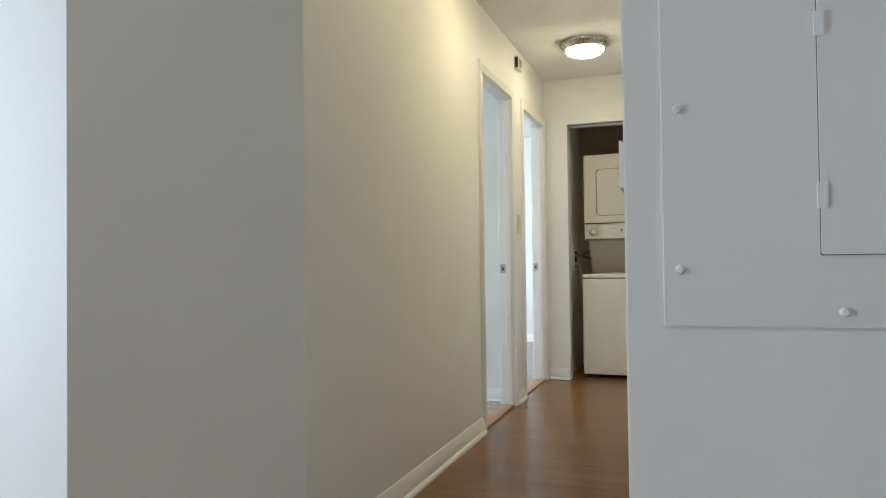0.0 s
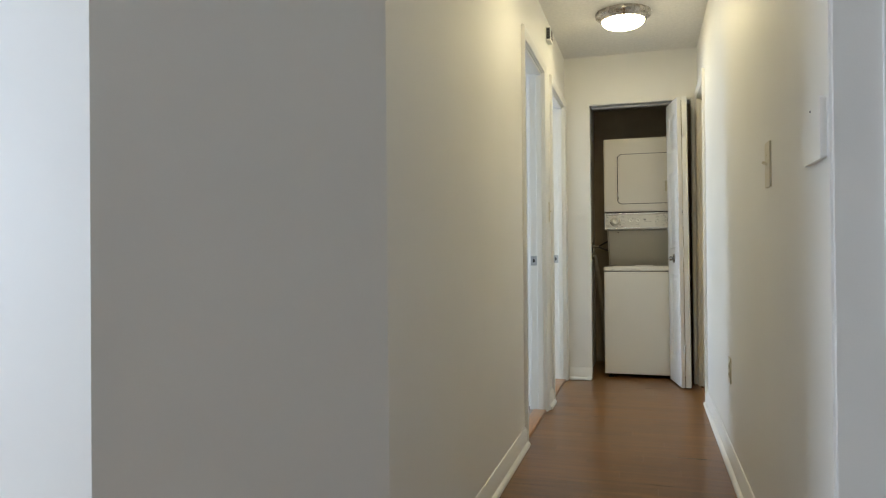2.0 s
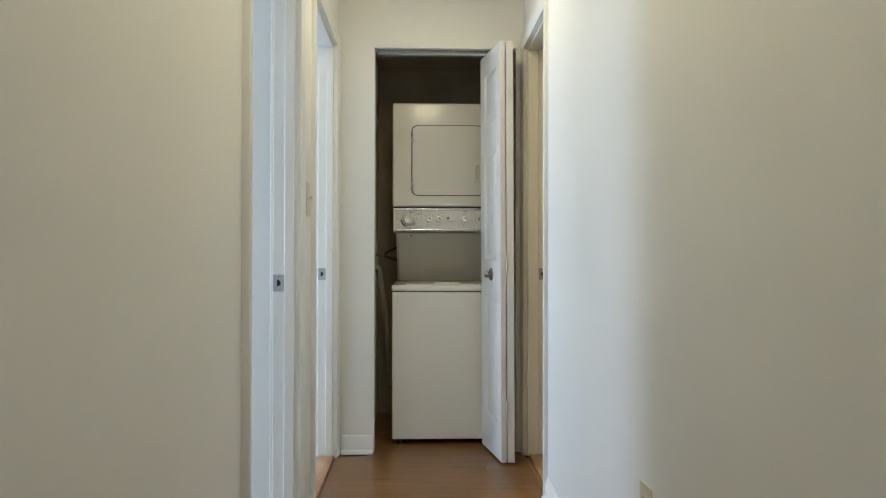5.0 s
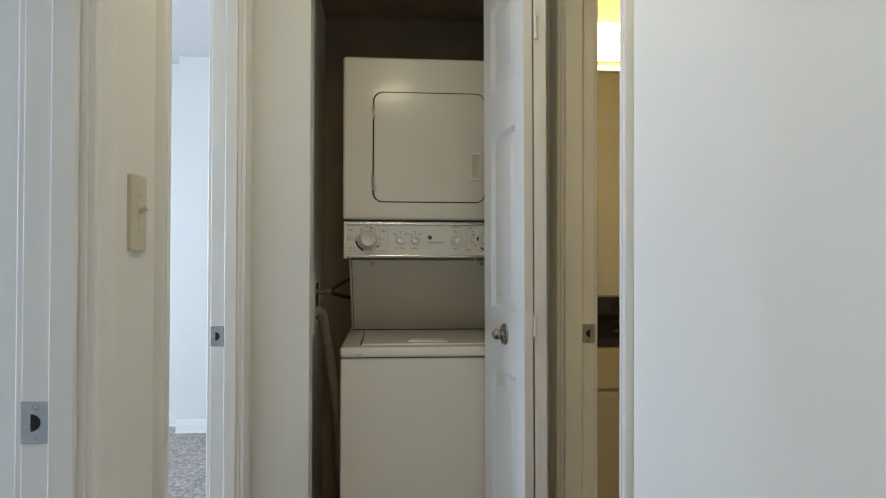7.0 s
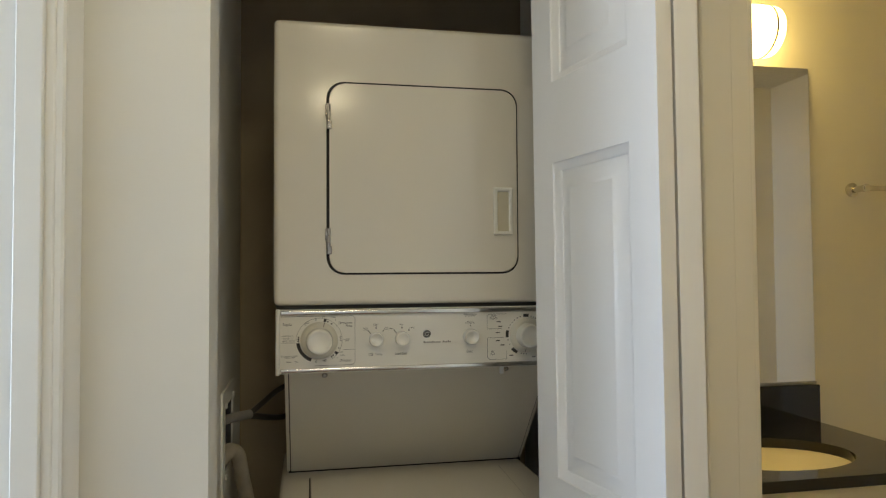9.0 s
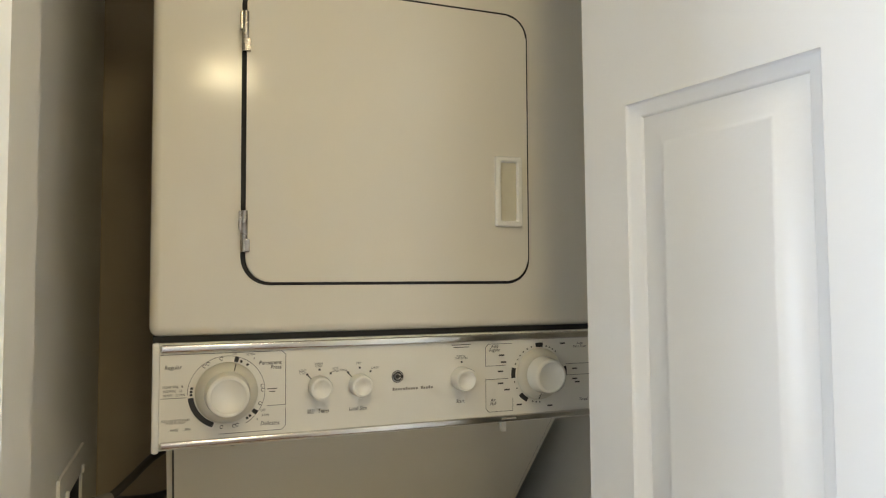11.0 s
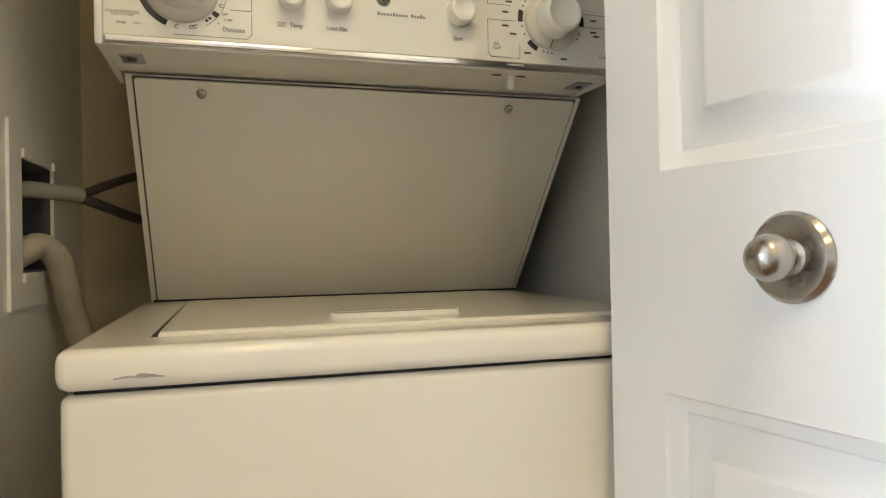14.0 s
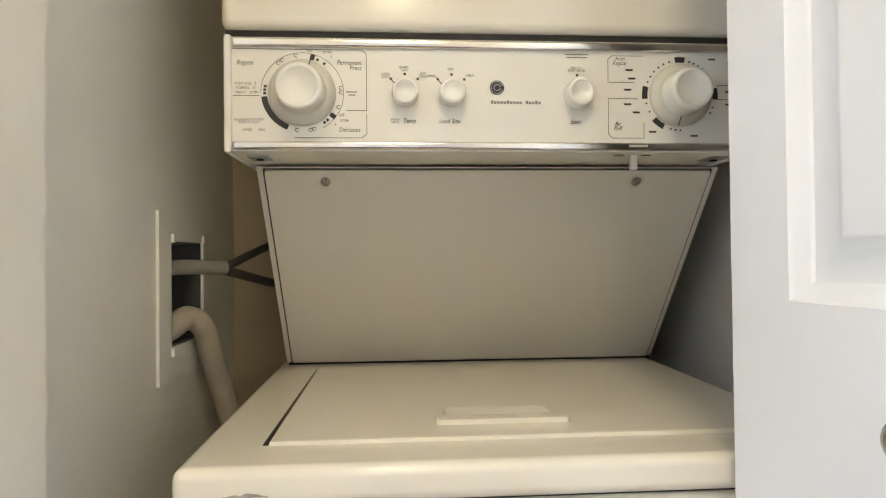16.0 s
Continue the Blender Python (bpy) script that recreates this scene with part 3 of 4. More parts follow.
part("lid_handle", extrude_poly(rrect(0.500, 0.638, 4.040, 4.060, 0.006), up, 0.852, 0.8600, bev=0.003), ENAMEL, lid)
part("lid_recess", extrude_poly(rrect(0.512, 0.626, 4.066, 4.118, 0.010), up, 0.852, 0.8552, bev=0.0006), PANELW, lid)
for sx0, sx1, sz in ((0.315, 0.352, 0.8265), (0.756, 0.882, 0.8215), (0.842, 0.868, 0.8345)):
    bm = bmesh.new()
    n = 10
    lo = [bm.verts.new((sx0 + (sx1 - sx0) * k / n, 3.9313, sz - 0.0012 * random.random())) for k in range(n + 1)]
    hi = [bm.verts.new((sx0 + (sx1 - sx0) * k / n, 3.9313, sz + 0.0004 + 0.0028 * random.random() * math.sin(math.pi * k / n))) for k in range(n + 1)]
    for k in range(n):
        bm.faces.new((lo[k], lo[k + 1], hi[k + 1], hi[k]))
    part("chip", bm, SCUFF, top)

# slanted panel between the two
side = lambda u, v, d: (d, u, v)
part("neck_housing", extrude_poly([(4.490, 0.848), (4.700, 0.848), (4.700, 1.140), (4.236, 1.140)], side, 0.286, 0.893), ENAMEL, unit)
dv = Vector((4.490 - 4.236, 0.846 - 1.140)).normalized()
nv = Vector((dv.y, -dv.x))


def slant(u, s, d):
    """u across, s down the slanted face, d out of it."""
    return (u, 4.236 + dv.x * s + nv.x * d, 1.140 + dv.y * s + nv.y * d)


SL = 0.388
part("neck_gap", extrude_poly(rrect(0.2935, 0.8855, 0.002, SL - 0.003, 0.002), slant, -0.002, 0.0012), INKG, unit)
neck = part("neck_panel", extrude_poly(rrect(0.296, 0.883, 0.004, SL - 0.010, 0.003), slant, 0.0, 0.0035, bev=0.0015), ENAMEL, unit)
for u in (0.372, 0.784):
    p, q = Vector(slant(u, 0.020, 0.003)), Vector(slant(u, 0.020, 0.010))
    part("screw", lathe([(0.0065, 0), (0.006, 0.003), (0.003, 0.0045), (0, 0.005)], p, (q - p).normalized(), 16), NICKEL, neck)
# dark strip stands in for the shade where the neck meets the top
part("neck_shadow_strip", bx(0.290, 0.889, 4.478, 4.50, 0.846, 0.8530), DARK, unit)

# control panel
PY = 4.130
con = part("control_panel", bx(X0 + 0.007, X1 - 0.007, PY, 4.69, 1.1435, 1.2725, 0.002), PANELW, unit, "cream control panel with printed dials")
for a, b in ((X0, X0 + 0.0085), (X1 - 0.0085, X1)):
    part("end_cap", bx(a, b, PY - 0.006, 4.30, 1.1415, 1.2735, 0.003), WHITEP, con)
for z0, z1 in ((1.2605, 1.2705), (1.1455, 1.1545)):
    part("chrome_strip", bx(X0 + 0.0088, X1 - 0.0088, PY - 0.005, PY + 0.002, z0, z1, 0.0028, seg=3), CHROME, con, "bright chrome strip")
part("underside_tab", bx(0.743, 0.751, 4.150, 4.158, 1.126, 1.1445, 0.001), WHITEP, con)
for u in (0.728, 0.761):
    part("underside_slot", bx(u - 0.006, u + 0.006, 4.148, 4.152, 1.1428, 1.1440), DARK, con)
for k in range(6):
    part("printed_bar", bx(0.7315 + 0.004 * k, 0.7345 + 0.004 * k, PY - 0.0055, PY - 0.0050, 1.1490, 1.1512), SKIRT, con)
for ux in (0.302, 0.858):
    plate = part("corner_bracket", bx(ux - 0.012, ux + 0.012, 4.160, 4.196, 1.1415, 1.1445, 0.0008), STEEL, con, "dull steel corner bracket")
    part("screw", lathe([(0.005, 0), (0.0045, 0.002), (0, 0.003)], (ux, 4.178, 1.1418), (0, 0, -1), 12), INK, plate)
part("dryer_gap", bx(0.272, 0.888, 4.134, 4.68, 1.2728, 1.2805), DARK, unit)

FX = lambda u: 0.272 + (u - 0.274) * 1.018
fp = lambda u, v, d: (FX(u), PY - 0.0006 - d, v)


def at(x, z):
    return lambda u, v, d: (FX(x) + u, PY - 0.0007 - d, z + v)


def dial(x, z, r_skirt, r_knob, height, turn, name):
    """Round knob on a skirt, with a pointer line."""
    x = FX(x)
    sk = part(name, lathe([(r_skirt, 0.0), (r_skirt, 0.003), (r_skirt * 0.97, 0.006), (r_skirt * 0.86, 0.009), (r_knob * 1.05, 0.012)], (x, PY, z), (0, -1, 0), 48), SKIRT, con)
    part("grip", lathe([(r_knob * 1.08, 0.009), (r_knob * 1.04, height * 0.55), (r_knob, height * 0.88), (r_knob * 0.97, height * 0.96), (r_knob * 0.90, height), (r_knob * 0.80, height), (r_knob * 0.74, height - 0.0022), (0.4 * r_knob, height - 0.0062), (0.0, height - 0.0072)], (x, PY, z), (0, -1, 0), 48), KNOBW, sk, "cream grip with dished face")
    c, s = math.cos(radians(turn)), math.sin(radians(turn))
    line = bmesh.new()
    vs = []
    for r, h in ((r_skirt * 0.99, 0.0062), (r_knob * 1.12, 0.0118)):
        for w in (-0.0006, 0.0006):
            vs.append(line.verts.new((x + r * c - w * s, PY - h - 0.0009, z + r * s + w * c)))
    line.faces.new((vs[0], vs[1], vs[3], vs[2]))
    part("pointer", line, INK, sk)
    return sk


def small_knob(x, z, r, height, name="knob"):
    x = FX(x)
    return part(name, lathe([(r, 0.0), (r * 1.02, 0.003), (r * 0.98, height * 0.8), (r * 0.92, height * 0.97), (r * 0.84, height), (r * 0.74, height), (r * 0.68, height - 0.0016), (0.3 * r, height - 0.0044), (0, height - 0.005)], (x, PY, z), (0, -1, 0), 36), KNOBW, con, "cream plastic knob")


def arc_block(x, z, r0, r1, a0, a1, material, name):
    n = max(2, int(abs(a1 - a0) / 5))
    bm = bmesh.new()
    p, q = [], []
    for k in range(n + 1):
        a = radians(a0 + (a1 - a0) * k / n)
        p.append(bm.verts.new(fp(x + r0 * math.cos(a), z + r0 * math.sin(a), 0)))
        q.append(bm.verts.new(fp(x + r1 * math.cos(a), z + r1 * math.sin(a), 0)))
    for k in range(n):
        bm.faces.new((p[k], p[k + 1], q[k + 1], q[k]))
    return part(name, bm, material, con)


def bar(x0, x1, z0, z1, material, name="printed_bar"):
    bm = bmesh.new()
    bm.faces.new([bm.verts.new(fp(a, b, 0)) for a, b in ((x0, z0), (x1, z0), (x1, z1), (x0, z1))])
    return part(name, bm, material, con)


def outline(points, w, material=INKG, name="printed_line"):
    bm = bmesh.new()
    for (xa, za), (xb, zb) in zip(points, points[1:]):
        d = Vector((xb - xa, zb - za)).normalized() * w / 2
        bm.faces.new([bm.verts.new(fp(a, b, 0)) for a, b in ((xa - d.x - d.y, za - d.y + d.x), (xb + d.x - d.y, zb + d.y + d.x), (xb + d.x + d.y, zb + d.y - d.x), (xa - d.x + d.y, za - d.y - d.x))])
    return part(name, bm, material, con)


# washer timer
WX, WZ = 0.3585, 1.2095
dial(WX, WZ, 0.0375, 0.0255, 0.037, 74, "timer_dial")
arc_block(WX, WZ, 0.0385, 0.0450, 186, 248, INK, "dial_mark")
for a0, a1 in ((71, 78), (319, 326)):
    arc_block(WX, WZ, 0.0385, 0.0450, a0, a1, INK, "dial_mark")
for a in (170, 175.5, 181, 66, 54, 312, 306):
    arc_block(WX, WZ, 0.0395, 0.0425, a - 2, a + 2, INK, "dial_mark")
outline([(WX + 0.0452 * math.cos(radians(a)), WZ + 0.0452 * math.sin(radians(a))) for a in range(-60, 182, 6)], 0.0005)
for a in (128, 121, 99, 8, 1, 338, 262, 282, 287):
    ca, sa = math.cos(radians(a)), math.sin(radians(a))
    outline([(WX + 0.0425 * ca + 0.0019 * math.cos(radians(b)), WZ + 0.0425 * sa + 0.0019 * math.sin(radians(b))) for b in range(30, 330, 30)], 0.0007, INK, "spin_mark")
outline([(0.2835, 1.2585), (0.424, 1.2585), (0.429, 1.254), (0.429, 1.190), (0.407, 1.190)], 0.0006)
outline([(0.429, 1.186), (0.429, 1.164), (0.424, 1.159), (0.350, 1.159)], 0.0006)
outline([(0.2835, 1.206), (0.312, 1.206)], 0.0006)
writing("Regular", 0.0075, at(0.297, 1.243), INKG, con, shear=0.15)
writing("Permanent\n        Press", 0.0075, at(0.410, 1.241), INKG, con, shear=0.15)
writing("Delicates", 0.0075, at(0.410, 1.168), INKG, con, shear=0.15)
writing("LIGHT SOIL   8", 0.0042, at(0.297, 1.2195), INKG, con)
writing("NORMAL   10", 0.0042, at(0.297, 1.2145), INKG, con)
writing("HEAVY   12 MIN", 0.0042, at(0.2985, 1.2095), INKG, con)
writing("OFF", 0.0040, at(0.367, 1.2565), INKG, con)
writing("10 MIN", 0.0040, at(0.386, 1.2555), INKG, con)
writing("6", 0.0040, at(0.3905, 1.2505), INKG, con)
writing("OFF", 0.0046, at(0.4015, 1.1845), INKG, con)
writing("6 MIN", 0.0042, at(0.4045, 1.1785), INKG, con)
writing("4", 0.0042, at(0.3945, 1.1740), INKG, con)
writing("PULL KNOB TO START\nPUSH TO STOP", 0.0038, at(0.3005, 1.1775), INKG, con)
writing("- RINSE     - SPIN", 0.0042, at(0.305, 1.1675), INKG, con)
bar(0.4065, 0.4185, 1.2105, 1.2115, INKG)
bar(0.4090, 0.4165, 1.2070, 1.2080, INKG)

# small knobs
for kx, names in ((0.4715, ("COLD\nCOLD", "WARM\nCOLD", "HOT\nCOLD")), (0.5240, ("SMALL", "MED", "LARGE"))):
    small_knob(kx, 1.2095, 0.0150, 0.021)
    for dx, dz in ((-0.0155, 0.0170), (0.0, 0.0225), (0.0145, 0.0170)):
        bar(kx + dx - 0.0013, kx + dx + 0.0013, 1.2095 + dz - 0.0013, 1.2095 + dz + 0.0013, INK, "dot")
    outline([(kx - 0.0150, 1.2255), (kx - 0.0105, 1.2205)], 0.0011, INK, "pointer")
    for word, dx, dz in zip(names, (-0.0215, -0.001, 0.0205), (0.0205, 0.0285, 0.0215)):
        writing(word, 0.0040, at(kx + dx, 1.2095 + dz), INKG, con)
writing("WASH\nRINSE", 0.0040, at(0.4605, 1.1785), INKG, con)
writing("Temp", 0.0075, at(0.4765, 1.1785), INK, con, shear=0.15)
writing("Load Size", 0.0075, at(0.5215, 1.1785), INK, con, shear=0.15)
# round badge and the bar under it
bm = bmesh.new()
bm.faces.new([bm.verts.new(fp(0.5755 + 0.0082 * math.cos(radians(a)), 1.2175 + 0.0082 * math.sin(radians(a)), 0)) for a in range(0, 360, 12)])
badge = part("badge", bm, INK, con, "round dark badge")
for r, w in ((0.0068, 0.0006), (0.0036, 0.0010)):
    outline([(0.5755 + r * math.cos(radians(a)), 1.2175 + r * math.sin(radians(a))) for a in range(20, 341, 20)], w, WHITEP, "badge_line").location = (0, -0.0003, 0)
for k in range(16):
    if k != 10:
        bar(0.5685 + 0.0036 * k, 0.5685 + 0.0036 * k + 0.0027, 1.1988, 1.1988 + (0.0040 if k in (0, 5, 11, 14) else 0.0028), INKM)
# start knob
small_knob(0.6675, 1.2100, 0.0165, 0.022, "start_knob")
bar(0.6662, 0.6688, 1.2315, 1.2341, INK, "dot")
writing("PUSH TO\nSTART DRYER", 0.0038, at(0.6665, 1.2395), INKG, con)
writing("Start", 0.0075, at(0.6650, 1.1785), INK, con, shear=0.15)
bar(0.6530, 0.6810, 1.2562, 1.2572, INKG)
bar(0.6550, 0.6790, 1.2528, 1.2538, INKG)

# dryer timer
DX, DZ = 0.7880, 1.2105
dial(DX, DZ, 0.0370, 0.0245, 0.038, 262, "timer_dial")
for a0, a1 in ((82, 98), (166, 186), (222, 242), (-6, 12)):
    arc_block(DX, DZ, 0.0385, 0.0450, a0, a1, INK, "dial_mark")
for a in (108, 118, 128, 138, 148, 158, 194, 208, 254, 262, 270, 74, 66, 58, 50, -20, -30):
    arc_block(DX, DZ, 0.0400, 0.0420, a - 1.4, a + 1.4, INK, "dial_mark")
outline([(0.744, 1.2560), (0.708, 1.2560), (0.7035, 1.2515), (0.7035, 1.2250), (0.734, 1.2250)], 0.0006)
outline([(0.738, 1.2060), (0.7035, 1.2060), (0.7035, 1.1650), (0.708, 1.1600), (0.745, 1.1600), (0.745, 1.178)], 0.0006)
outline([(0.832, 1.2225), (0.870, 1.2225)], 0.0006)
outline([(0.832, 1.2060), (0.870, 1.2060)], 0.0006)
writing("Auto\nRegular", 0.0066, at(0.7175, 1.2500), INKG, con, shear=0.15)
writing("Air\nFluff", 0.0066, at(0.7145, 1.1740), INKG, con, shear=0.15)
writing("Auto\nPerm Press", 0.0058, at(0.8550, 1.2500), INKG, con, shear=0.15)
writing("Timed", 0.0066, at(0.8600, 1.1690), INKG, con, shear=0.15)
for bx0, bz in ((0.724, 1.2385), (0.727, 1.2285), (0.722, 1.2155), (0.722, 1.1985), (0.732, 1.1890), (0.751, 1.1665), (0.842, 1.2140), (0.842, 1.1990), (0.846, 1.1940), (0.822, 1.2520), (0.800, 1.1620)):
    bar(bx0, bx0 + 0.0085, bz, bz + 0.0022, INKG)

# dryer cabinet and its door
dryer = part("dryer_body", bx(0.2675, 0.8910, 4.128, 4.69, 1.2800, 1.8635, 0.012, seg=4), ENAMEL, unit)
df = lambda u, v, d: (u, 4.128 - d, v)
part("door_gap", extrude_poly(rrect(0.3725, 0.7795, 1.3420, 1.7390, 0.036, 8), df, -0.002, 0.0008), DARK, unit)
ddoor = part("dryer_door", extrude_poly(rrect(0.3785, 0.7760, 1.3460, 1.7350, 0.031, 8), df, 0.0, 0.0040, bev=0.0030), ENAMEL, unit)
for z in (1.665, 1.410):
    hb = rod((0.3765, 4.1215, z - 0.026), (0.3765, 4.1215, z + 0.026), 0.0042, 12)
    hb = bx(0.3770, 0.3830, 4.117, 4.125, z - 0.026, z - 0.010, 0.001, hb)
    hb = bx(0.3700, 0.3760, 4.120, 4.128, z + 0.002, z + 0.026, 0.001, hb)
    part("hinge", hb, NICKEL, ddoor)
hz0, hz1, hx0, hx1 = 1.424, 1.526, 0.7235, 0.7660
bm = bmesh.new()
rings = []
for ins, dep in ((0.0, 0.003), (0.0, 0.0075), (0.0018, 0.0095), (0.0065, 0.0095), (0.0085, 0.0075), (0.0090, 0.0038)):
    rings.append([bm.verts.new(df(u, v, dep)) for u, v in rrect(hx0 + ins, hx1 - ins, hz0 + ins, hz1 - ins, 0.0025, 3)])
for p, q in zip(rings, rings[1:]):
    for k in range(len(p)):
        bm.faces.new((p[k], p[(k + 1) % len(p)], q[(k + 1) % len(p)], q[k]))
part("door_handle", bm, KNOBW, ddoor, "cream recessed pull")
part("recess", extrude_poly(rrect(hx0 + 0.006, hx1 - 0.007, hz0 + 0.007, hz1 - 0.007, 0.002), df, 0.003, 0.0050), IVORY, ddoor)

# washer supply box, hoses and cords
box = thing("washer_outlet_box", (0.153, 4.39, 0.86), "white recessed washer outlet box with a dark inside", "outlet box")
xf = lambda u, v, d: (0.153 + d, u, v)
bm = extrude_poly([(4.262, 0.858), (4.312, 0.858), (4.312, 1.087), (4.262, 1.087)], xf, 0.0, 0.004)
bm = extrude_poly([(4.472, 0.858), (4.492, 0.858), (4.492, 1.087), (4.472, 1.087)], xf, 0.0, 0.004, bm)
bm = extrude_poly([(4.3121, 0.858), (4.4719, 0.858), (4.4719, 0.902), (4.3121, 0.902)], xf, 0.0, 0.004, bm)
bm = extrude_poly([(4.3121, 1.048), (4.4719, 1.048), (4.4719, 1.087), (4.3121, 1.087)], xf, 0.0, 0.004, bm)
part("face_frame", bm, WALL, box)
bm = bx(0.094, 0.098, 4.312, 4.472, 0.902, 1.048)
part("box_back", bm, BOXG, box, "dark grey box back")
bm = bx(0.098, 0.1525, 4.3122, 4.3150, 0.9022, 1.0478)
bm = bx(0.098, 0.1525, 4.4690, 4.4718, 0.9022, 1.0478, bm=bm)
bm = bx(0.098, 0.1525, 4.3150, 4.4690, 0.9022, 0.9050, bm=bm)
bm = bx(0.098, 0.1525, 4.3150, 4.4690, 1.0450, 1.0478, bm=bm)
part("box_liner", bm, BOXG, box)
for y in (4.36, 4.42):
    v = lathe([(0.010, 0), (0.010, 0.014), (0.007, 0.016), (0.007, 0.03)], (0.098, y, 1.005), (1, 0, 0), 14)
    v = rod((0.118, y, 1.005), (0.118, y, 1.032), 0.006, 10, v)
    part("valve", v, STEEL, box)
for y, z in ((4.315, 1.052), (4.468, 1.052), (4.315, 0.896)):
    part("clip", bx(0.155, 0.161, y - 0.005, y + 0.005, z - 0.006, z + 0.006, 0.001), WHITEP, box)
hose = thing("drain_hose", (0.19, 4.42, 0.5), "beige corrugated drain hose looping down behind the washer", "hose")
part("hose", tube([(0.110, 4.335, 0.905), (0.142, 4.35, 0.925), (0.158, 4.38, 0.937), (0.174, 4.40, 0.923), (0.180, 4.42, 0.888), (0.183, 4.44, 0.853), (0.190, 4.47, 0.80), (0.205, 4.51, 0.68), (0.225, 4.55, 0.45), (0.235, 4.58, 0.20)], 0.0175, 16), HOSE, hose)
cord = thing("supply_hose", (0.2, 4.45, 1.0), "grey and black supply hoses joining the wall box", "hose", "supply hoses")
part("sheath", tube([(0.108, 4.35, 1.008), (0.145, 4.36, 1.011), (0.168, 4.39, 1.011), (0.200, 4.43, 1.009)], 0.0110, 14), GREYP, cord, "grey sleeve round the hose ends")
part("hose", tube([(0.160, 4.383, 1.0125), (0.198, 4.43, 1.011), (0.227, 4.47, 1.027), (0.258, 4.525, 1.046), (0.300, 4.58, 1.060)], 0.0068, 12), CORD, cord)
cord2 = thing("supply_hose", (0.2, 4.47, 0.99), "black rubber supply hose running behind the dryer stand", "hose", "supply hoses")
part("hose", tube([(0.160, 4.383, 1.008), (0.198, 4.43, 1.005), (0.231, 4.47, 0.993), (0.264, 4.52, 0.980), (0.310, 4.58, 0.975)], 0.0075, 12), CORD, cord2)


# ---- bathroom ----
vy0, vy1, vz = 4.17, 4.718, 0.845
vanity = thing("bathroom_vanity", (1.62, 4.45, 0.0), "cream painted vanity cabinet under a black top", "vanity")
part("carcass", bx(1.085, 1.975, vy0 + 0.035, vy1, 0.0, vz - 0.028, 0.002), VANITY, vanity)
part("drawer_front", bx(1.10, 1.955, vy0 + 0.016, vy0 + 0.034, 0.654, 0.812, 0.004), VANITY, vanity)
for k in range(2):
    xa = 1.10 + 0.435 * k
    part("cabinet_door", bx(xa, xa + 0.42, vy0 + 0.016, vy0 + 0.034, 0.10, 0.646, 0.004), VANITY, vanity)
top_ = bmesh.new()
sx, sy, ra, rb = 1.575, 4.40, 0.235, 0.165
angs = sorted([2 * math.pi * k / 48 for k in range(48)] + [math.atan2(b - sy, a - sx) % (2 * math.pi) for a in (1.064, 1.990) for b in (vy0, vy1)])


def to_rect(a):
    c, s = math.cos(a), math.sin(a)
    t = min((1.990 - sx) / c if c > 1e-9 else 9, (1.064 - sx) / c if c < -1e-9 else 9, (vy1 - sy) / s if s > 1e-9 else 9, (vy0 - sy) / s if s < -1e-9 else 9)
    return sx + t * c, sy + t * s


loops = []
for z, kindof in ((vz - 0.028, 0), (vz - 0.028, 1), (vz, 1), (vz, 0)):
    loops.append([top_.verts.new((*(to_rect(a) if kindof else (sx + ra * math.cos(a), sy + rb * math.sin(a))), z)) for a in angs])
for i in range(4):
    p, q = loops[i], loops[(i + 1) % 4]
    for k in range(len(angs)):
        top_.faces.new((p[k], p[(k + 1) % len(angs)], q[(k + 1) % len(angs)], q[k]))
counter = thing("vanity_countertop", (1.62, 4.45, vz - 0.028), "polished black granite countertop with backsplash", "countertop")
part("slab", top_, GRANITE, counter)
part("backsplash", bx(1.064, 1.990, vy1 - 0.022, vy1, vz, 0.968, 0.002), GRANITE, counter)
sink = thing("sink", (sx, sy, vz - 0.16), "biscuit oval undermount sink in black granite", "sink")
part("bowl", lathe([(0.02, 0.0), (0.12, 0.012), (0.19, 0.05), (0.225, 0.10), (0.238, 0.131)], (sx, sy, vz - 0.160), (0, 0, 1), 48, squash=0.70), PORC, sink)
fx0 = sx - 0.055
faucet = thing("faucet", (fx0, 4.60, vz), "chrome single-lever faucet on the black top", "faucet")
part("faucet_body", lathe([(0.026, 0), (0.026, 0.005), (0.020, 0.010), (0.018, 0.070), (0.021, 0.082), (0.019, 0.098), (0.008, 0.106), (0.0, 0.107)], (fx0, 4.60, vz), (0, 0, 1), 24), CHROME, faucet)
part("spout", tube([(fx0, 4.598, vz + 0.070), (fx0, 4.55, vz + 0.082), (fx0, 4.50, vz + 0.072), (fx0, 4.478, vz + 0.045)], 0.0125, 16), CHROME, faucet)
part("lever", tube([(fx0, 4.60, vz + 0.100), (fx0 + 0.012, 4.59, vz + 0.124), (fx0 + 0.045, 4.575, vz + 0.134)], 0.006, 10), CHROME, faucet)
mirror = thing("bathroom_mirror", (1.6, 4.716, 0.98), "plain frameless wall mirror above the vanity", "mirror")
part("glass", bx(1.075, 1.985, 4.711, 4.7165, 0.978, 2.02), MIRROR, mirror)
part("edge_channel", bx(1.075, 1.985, 4.706, 4.7185, 0.970, 0.978), STEEL, mirror)
vl = thing("vanity_light", (1.50, 4.66, 2.10), "frosted cylinder vanity light with metal bands, lit", "wall light")
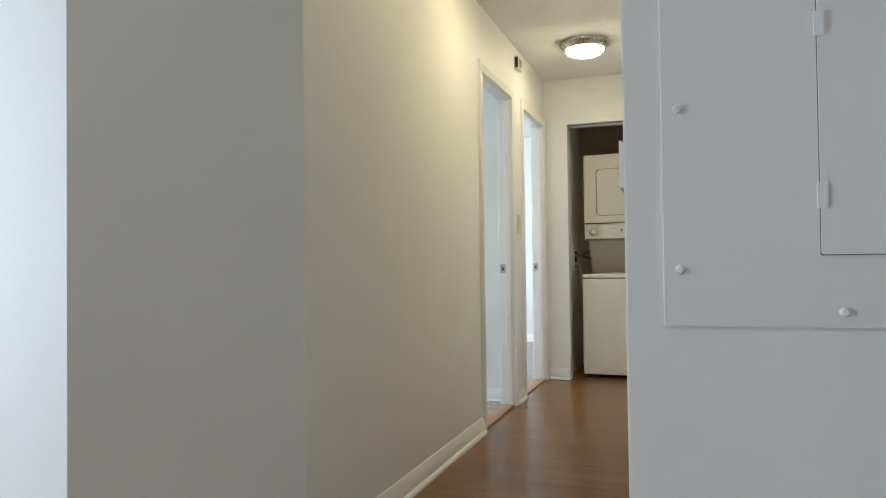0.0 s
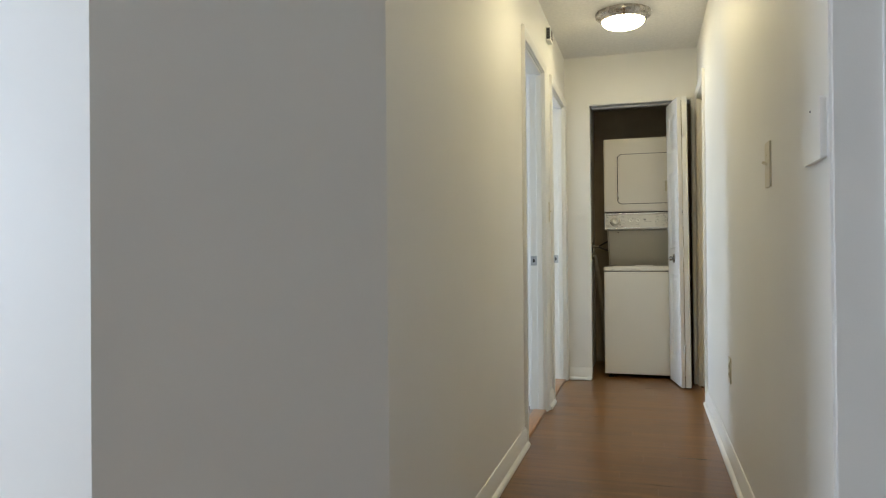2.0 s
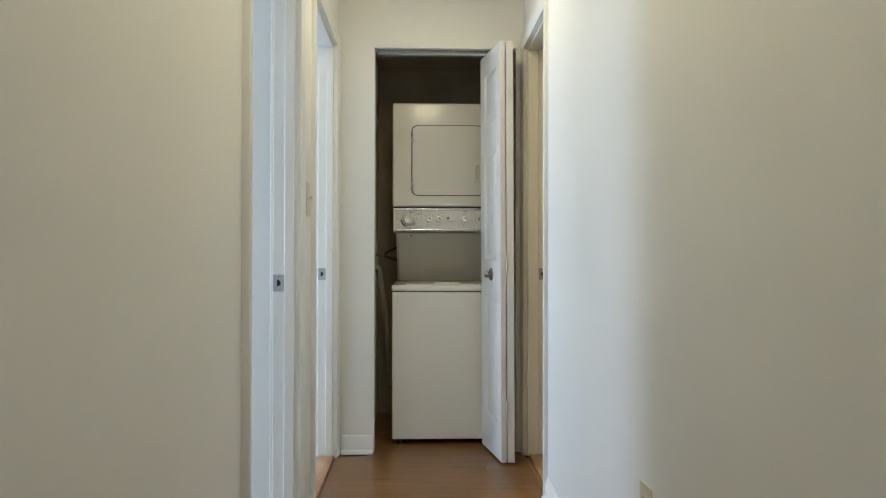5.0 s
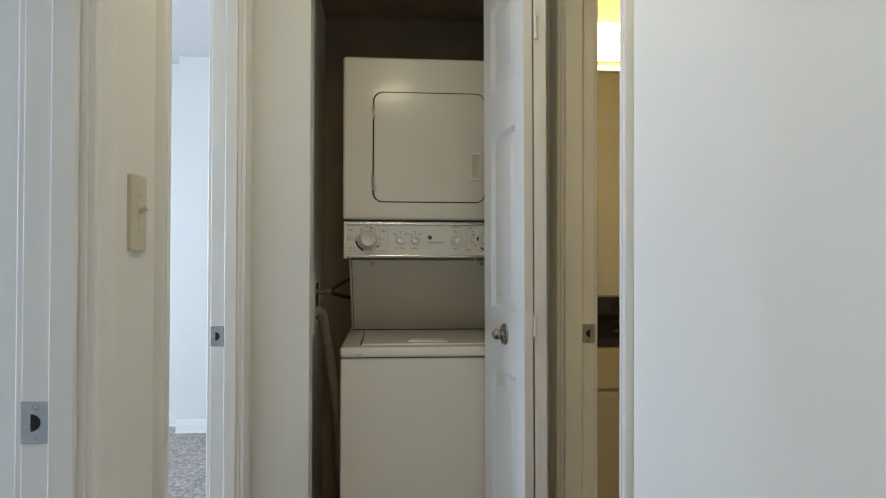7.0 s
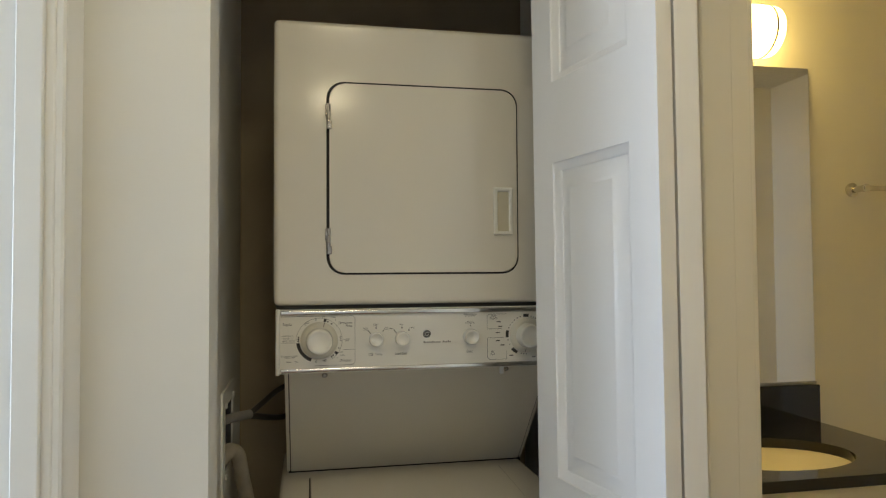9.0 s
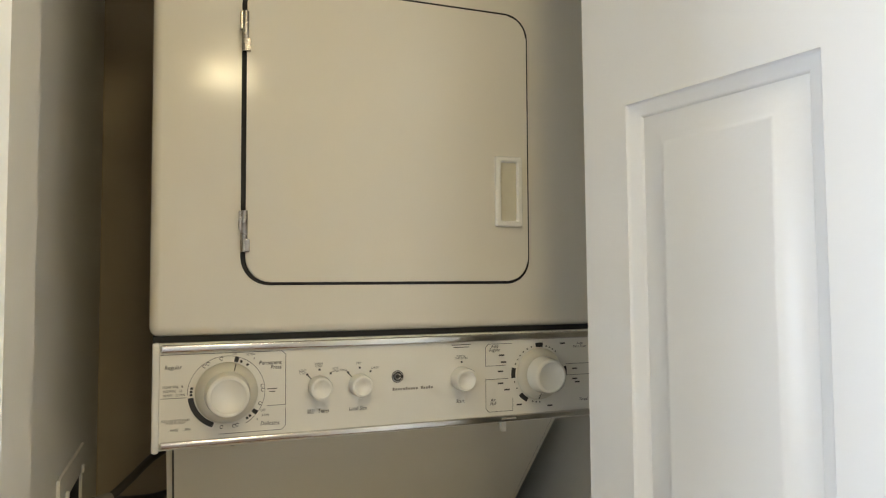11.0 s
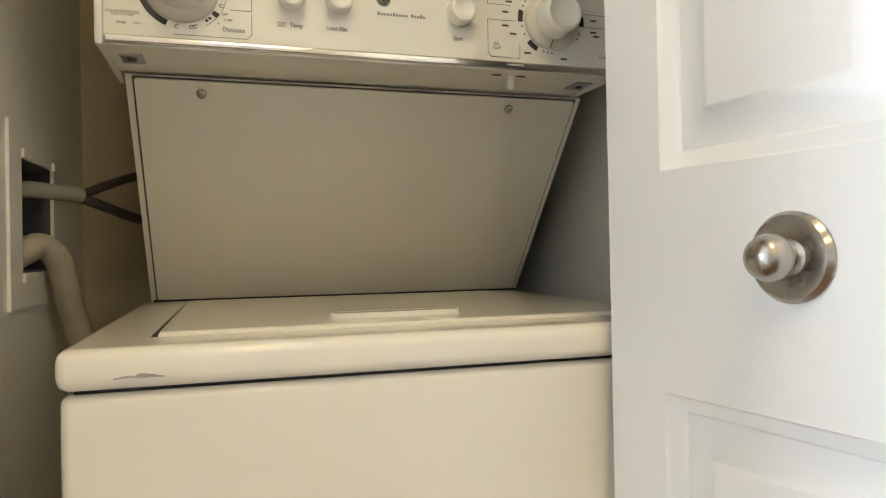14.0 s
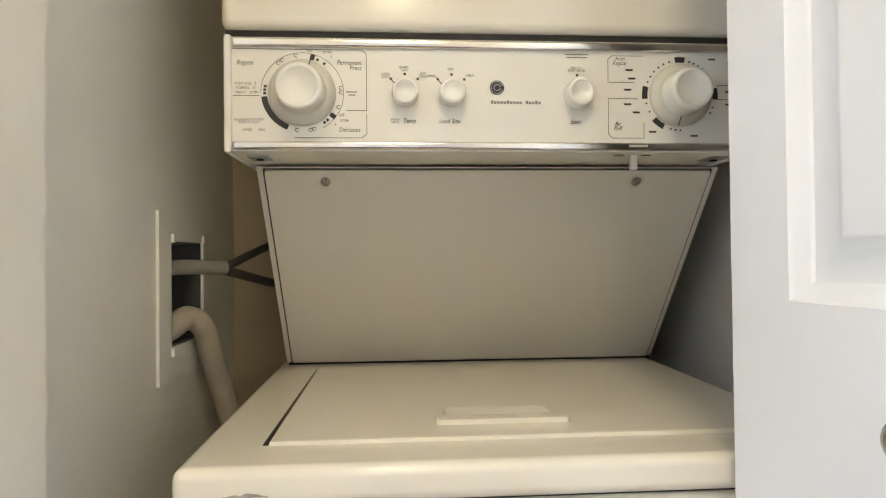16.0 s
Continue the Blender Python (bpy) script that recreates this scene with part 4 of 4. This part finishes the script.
part("back_bar", bx(1.22, 1.78, 4.695, 4.7195, 2.04, 2.17, 0.004), NICKEL, vl)
part("glass_tube", lathe([(0.0, 0.0), (0.060, 0.002), (0.078, 0.014), (0.082, 0.035), (0.082, 0.575), (0.078, 0.596), (0.060, 0.608), (0.0, 0.610)], (1.195, 4.640, 2.106), (1, 0, 0), 36), GLOWB, vl)
for x in (1.245, 1.755):
    part("band", lathe([(0.0825, 0.0), (0.0845, 0.0), (0.0845, 0.006), (0.0825, 0.006)], (x, 4.640, 2.106), (1, 0, 0), 36), NICKEL, vl)
bar_t = thing("towel_bar", (2.6, 4.66, 1.60), "slim chrome towel bar on the bathroom wall", "towel bar")
part("rail", rod((2.14, 4.66, 1.615), (2.86, 4.66, 1.615), 0.009, 20), CHROME, bar_t)
for x in (2.15, 2.85):
    part("bracket", lathe([(0.024, 0), (0.024, 0.006), (0.011, 0.012), (0.011, 0.055), (0.014, 0.066), (0.0, 0.068)], (x, 4.72, 1.615), (0, -1, 0), 20), CHROME, bar_t)
surround = thing("shower_surround", (2.0, 3.06, 0.0), "cream shower wall surround with a rounded edge strip", "shower surround")
part("panel", bx(1.20, 2.70, 3.052, 3.062, 0.0, 2.05, 0.003), SURROUND, surround)
part("edge_strip", bx(2.695, 2.725, 3.052, 3.072, 0.0, 2.06, 0.006), WHITEP, surround)


# ---- hall floor boards ----
board_w = 0.0885
shared = {}
row, y = 0, 0.021
while y < 4.69:
    y1 = min(y + board_w, 4.70)
    a, b = (0.001, HW - 0.001) if y1 < CY else (0.155, 0.973)
    cut = a + (0.15 + 0.7 * ((row * 0.382) % 1)) * (b - a)
    for p, q in ((a, cut), (cut, b)):
        bm = bx(p + 0.0001, q - 0.0001, y + 0.0001, y1 - 0.0001, -0.011, 0.0, 0.0004, seg=1)
        bmesh.ops.translate(bm, verts=bm.verts, vec=(-p, -y, 0))
        me = bpy.data.meshes.new("plank")
        bm.to_mesh(me)
        bm.free()
        me.materials.append(WOOD)
        ob = new("plank", me)
        ob.location = (p, y, 0)
        ob.parent = floor
    y, row = y1, row + 1
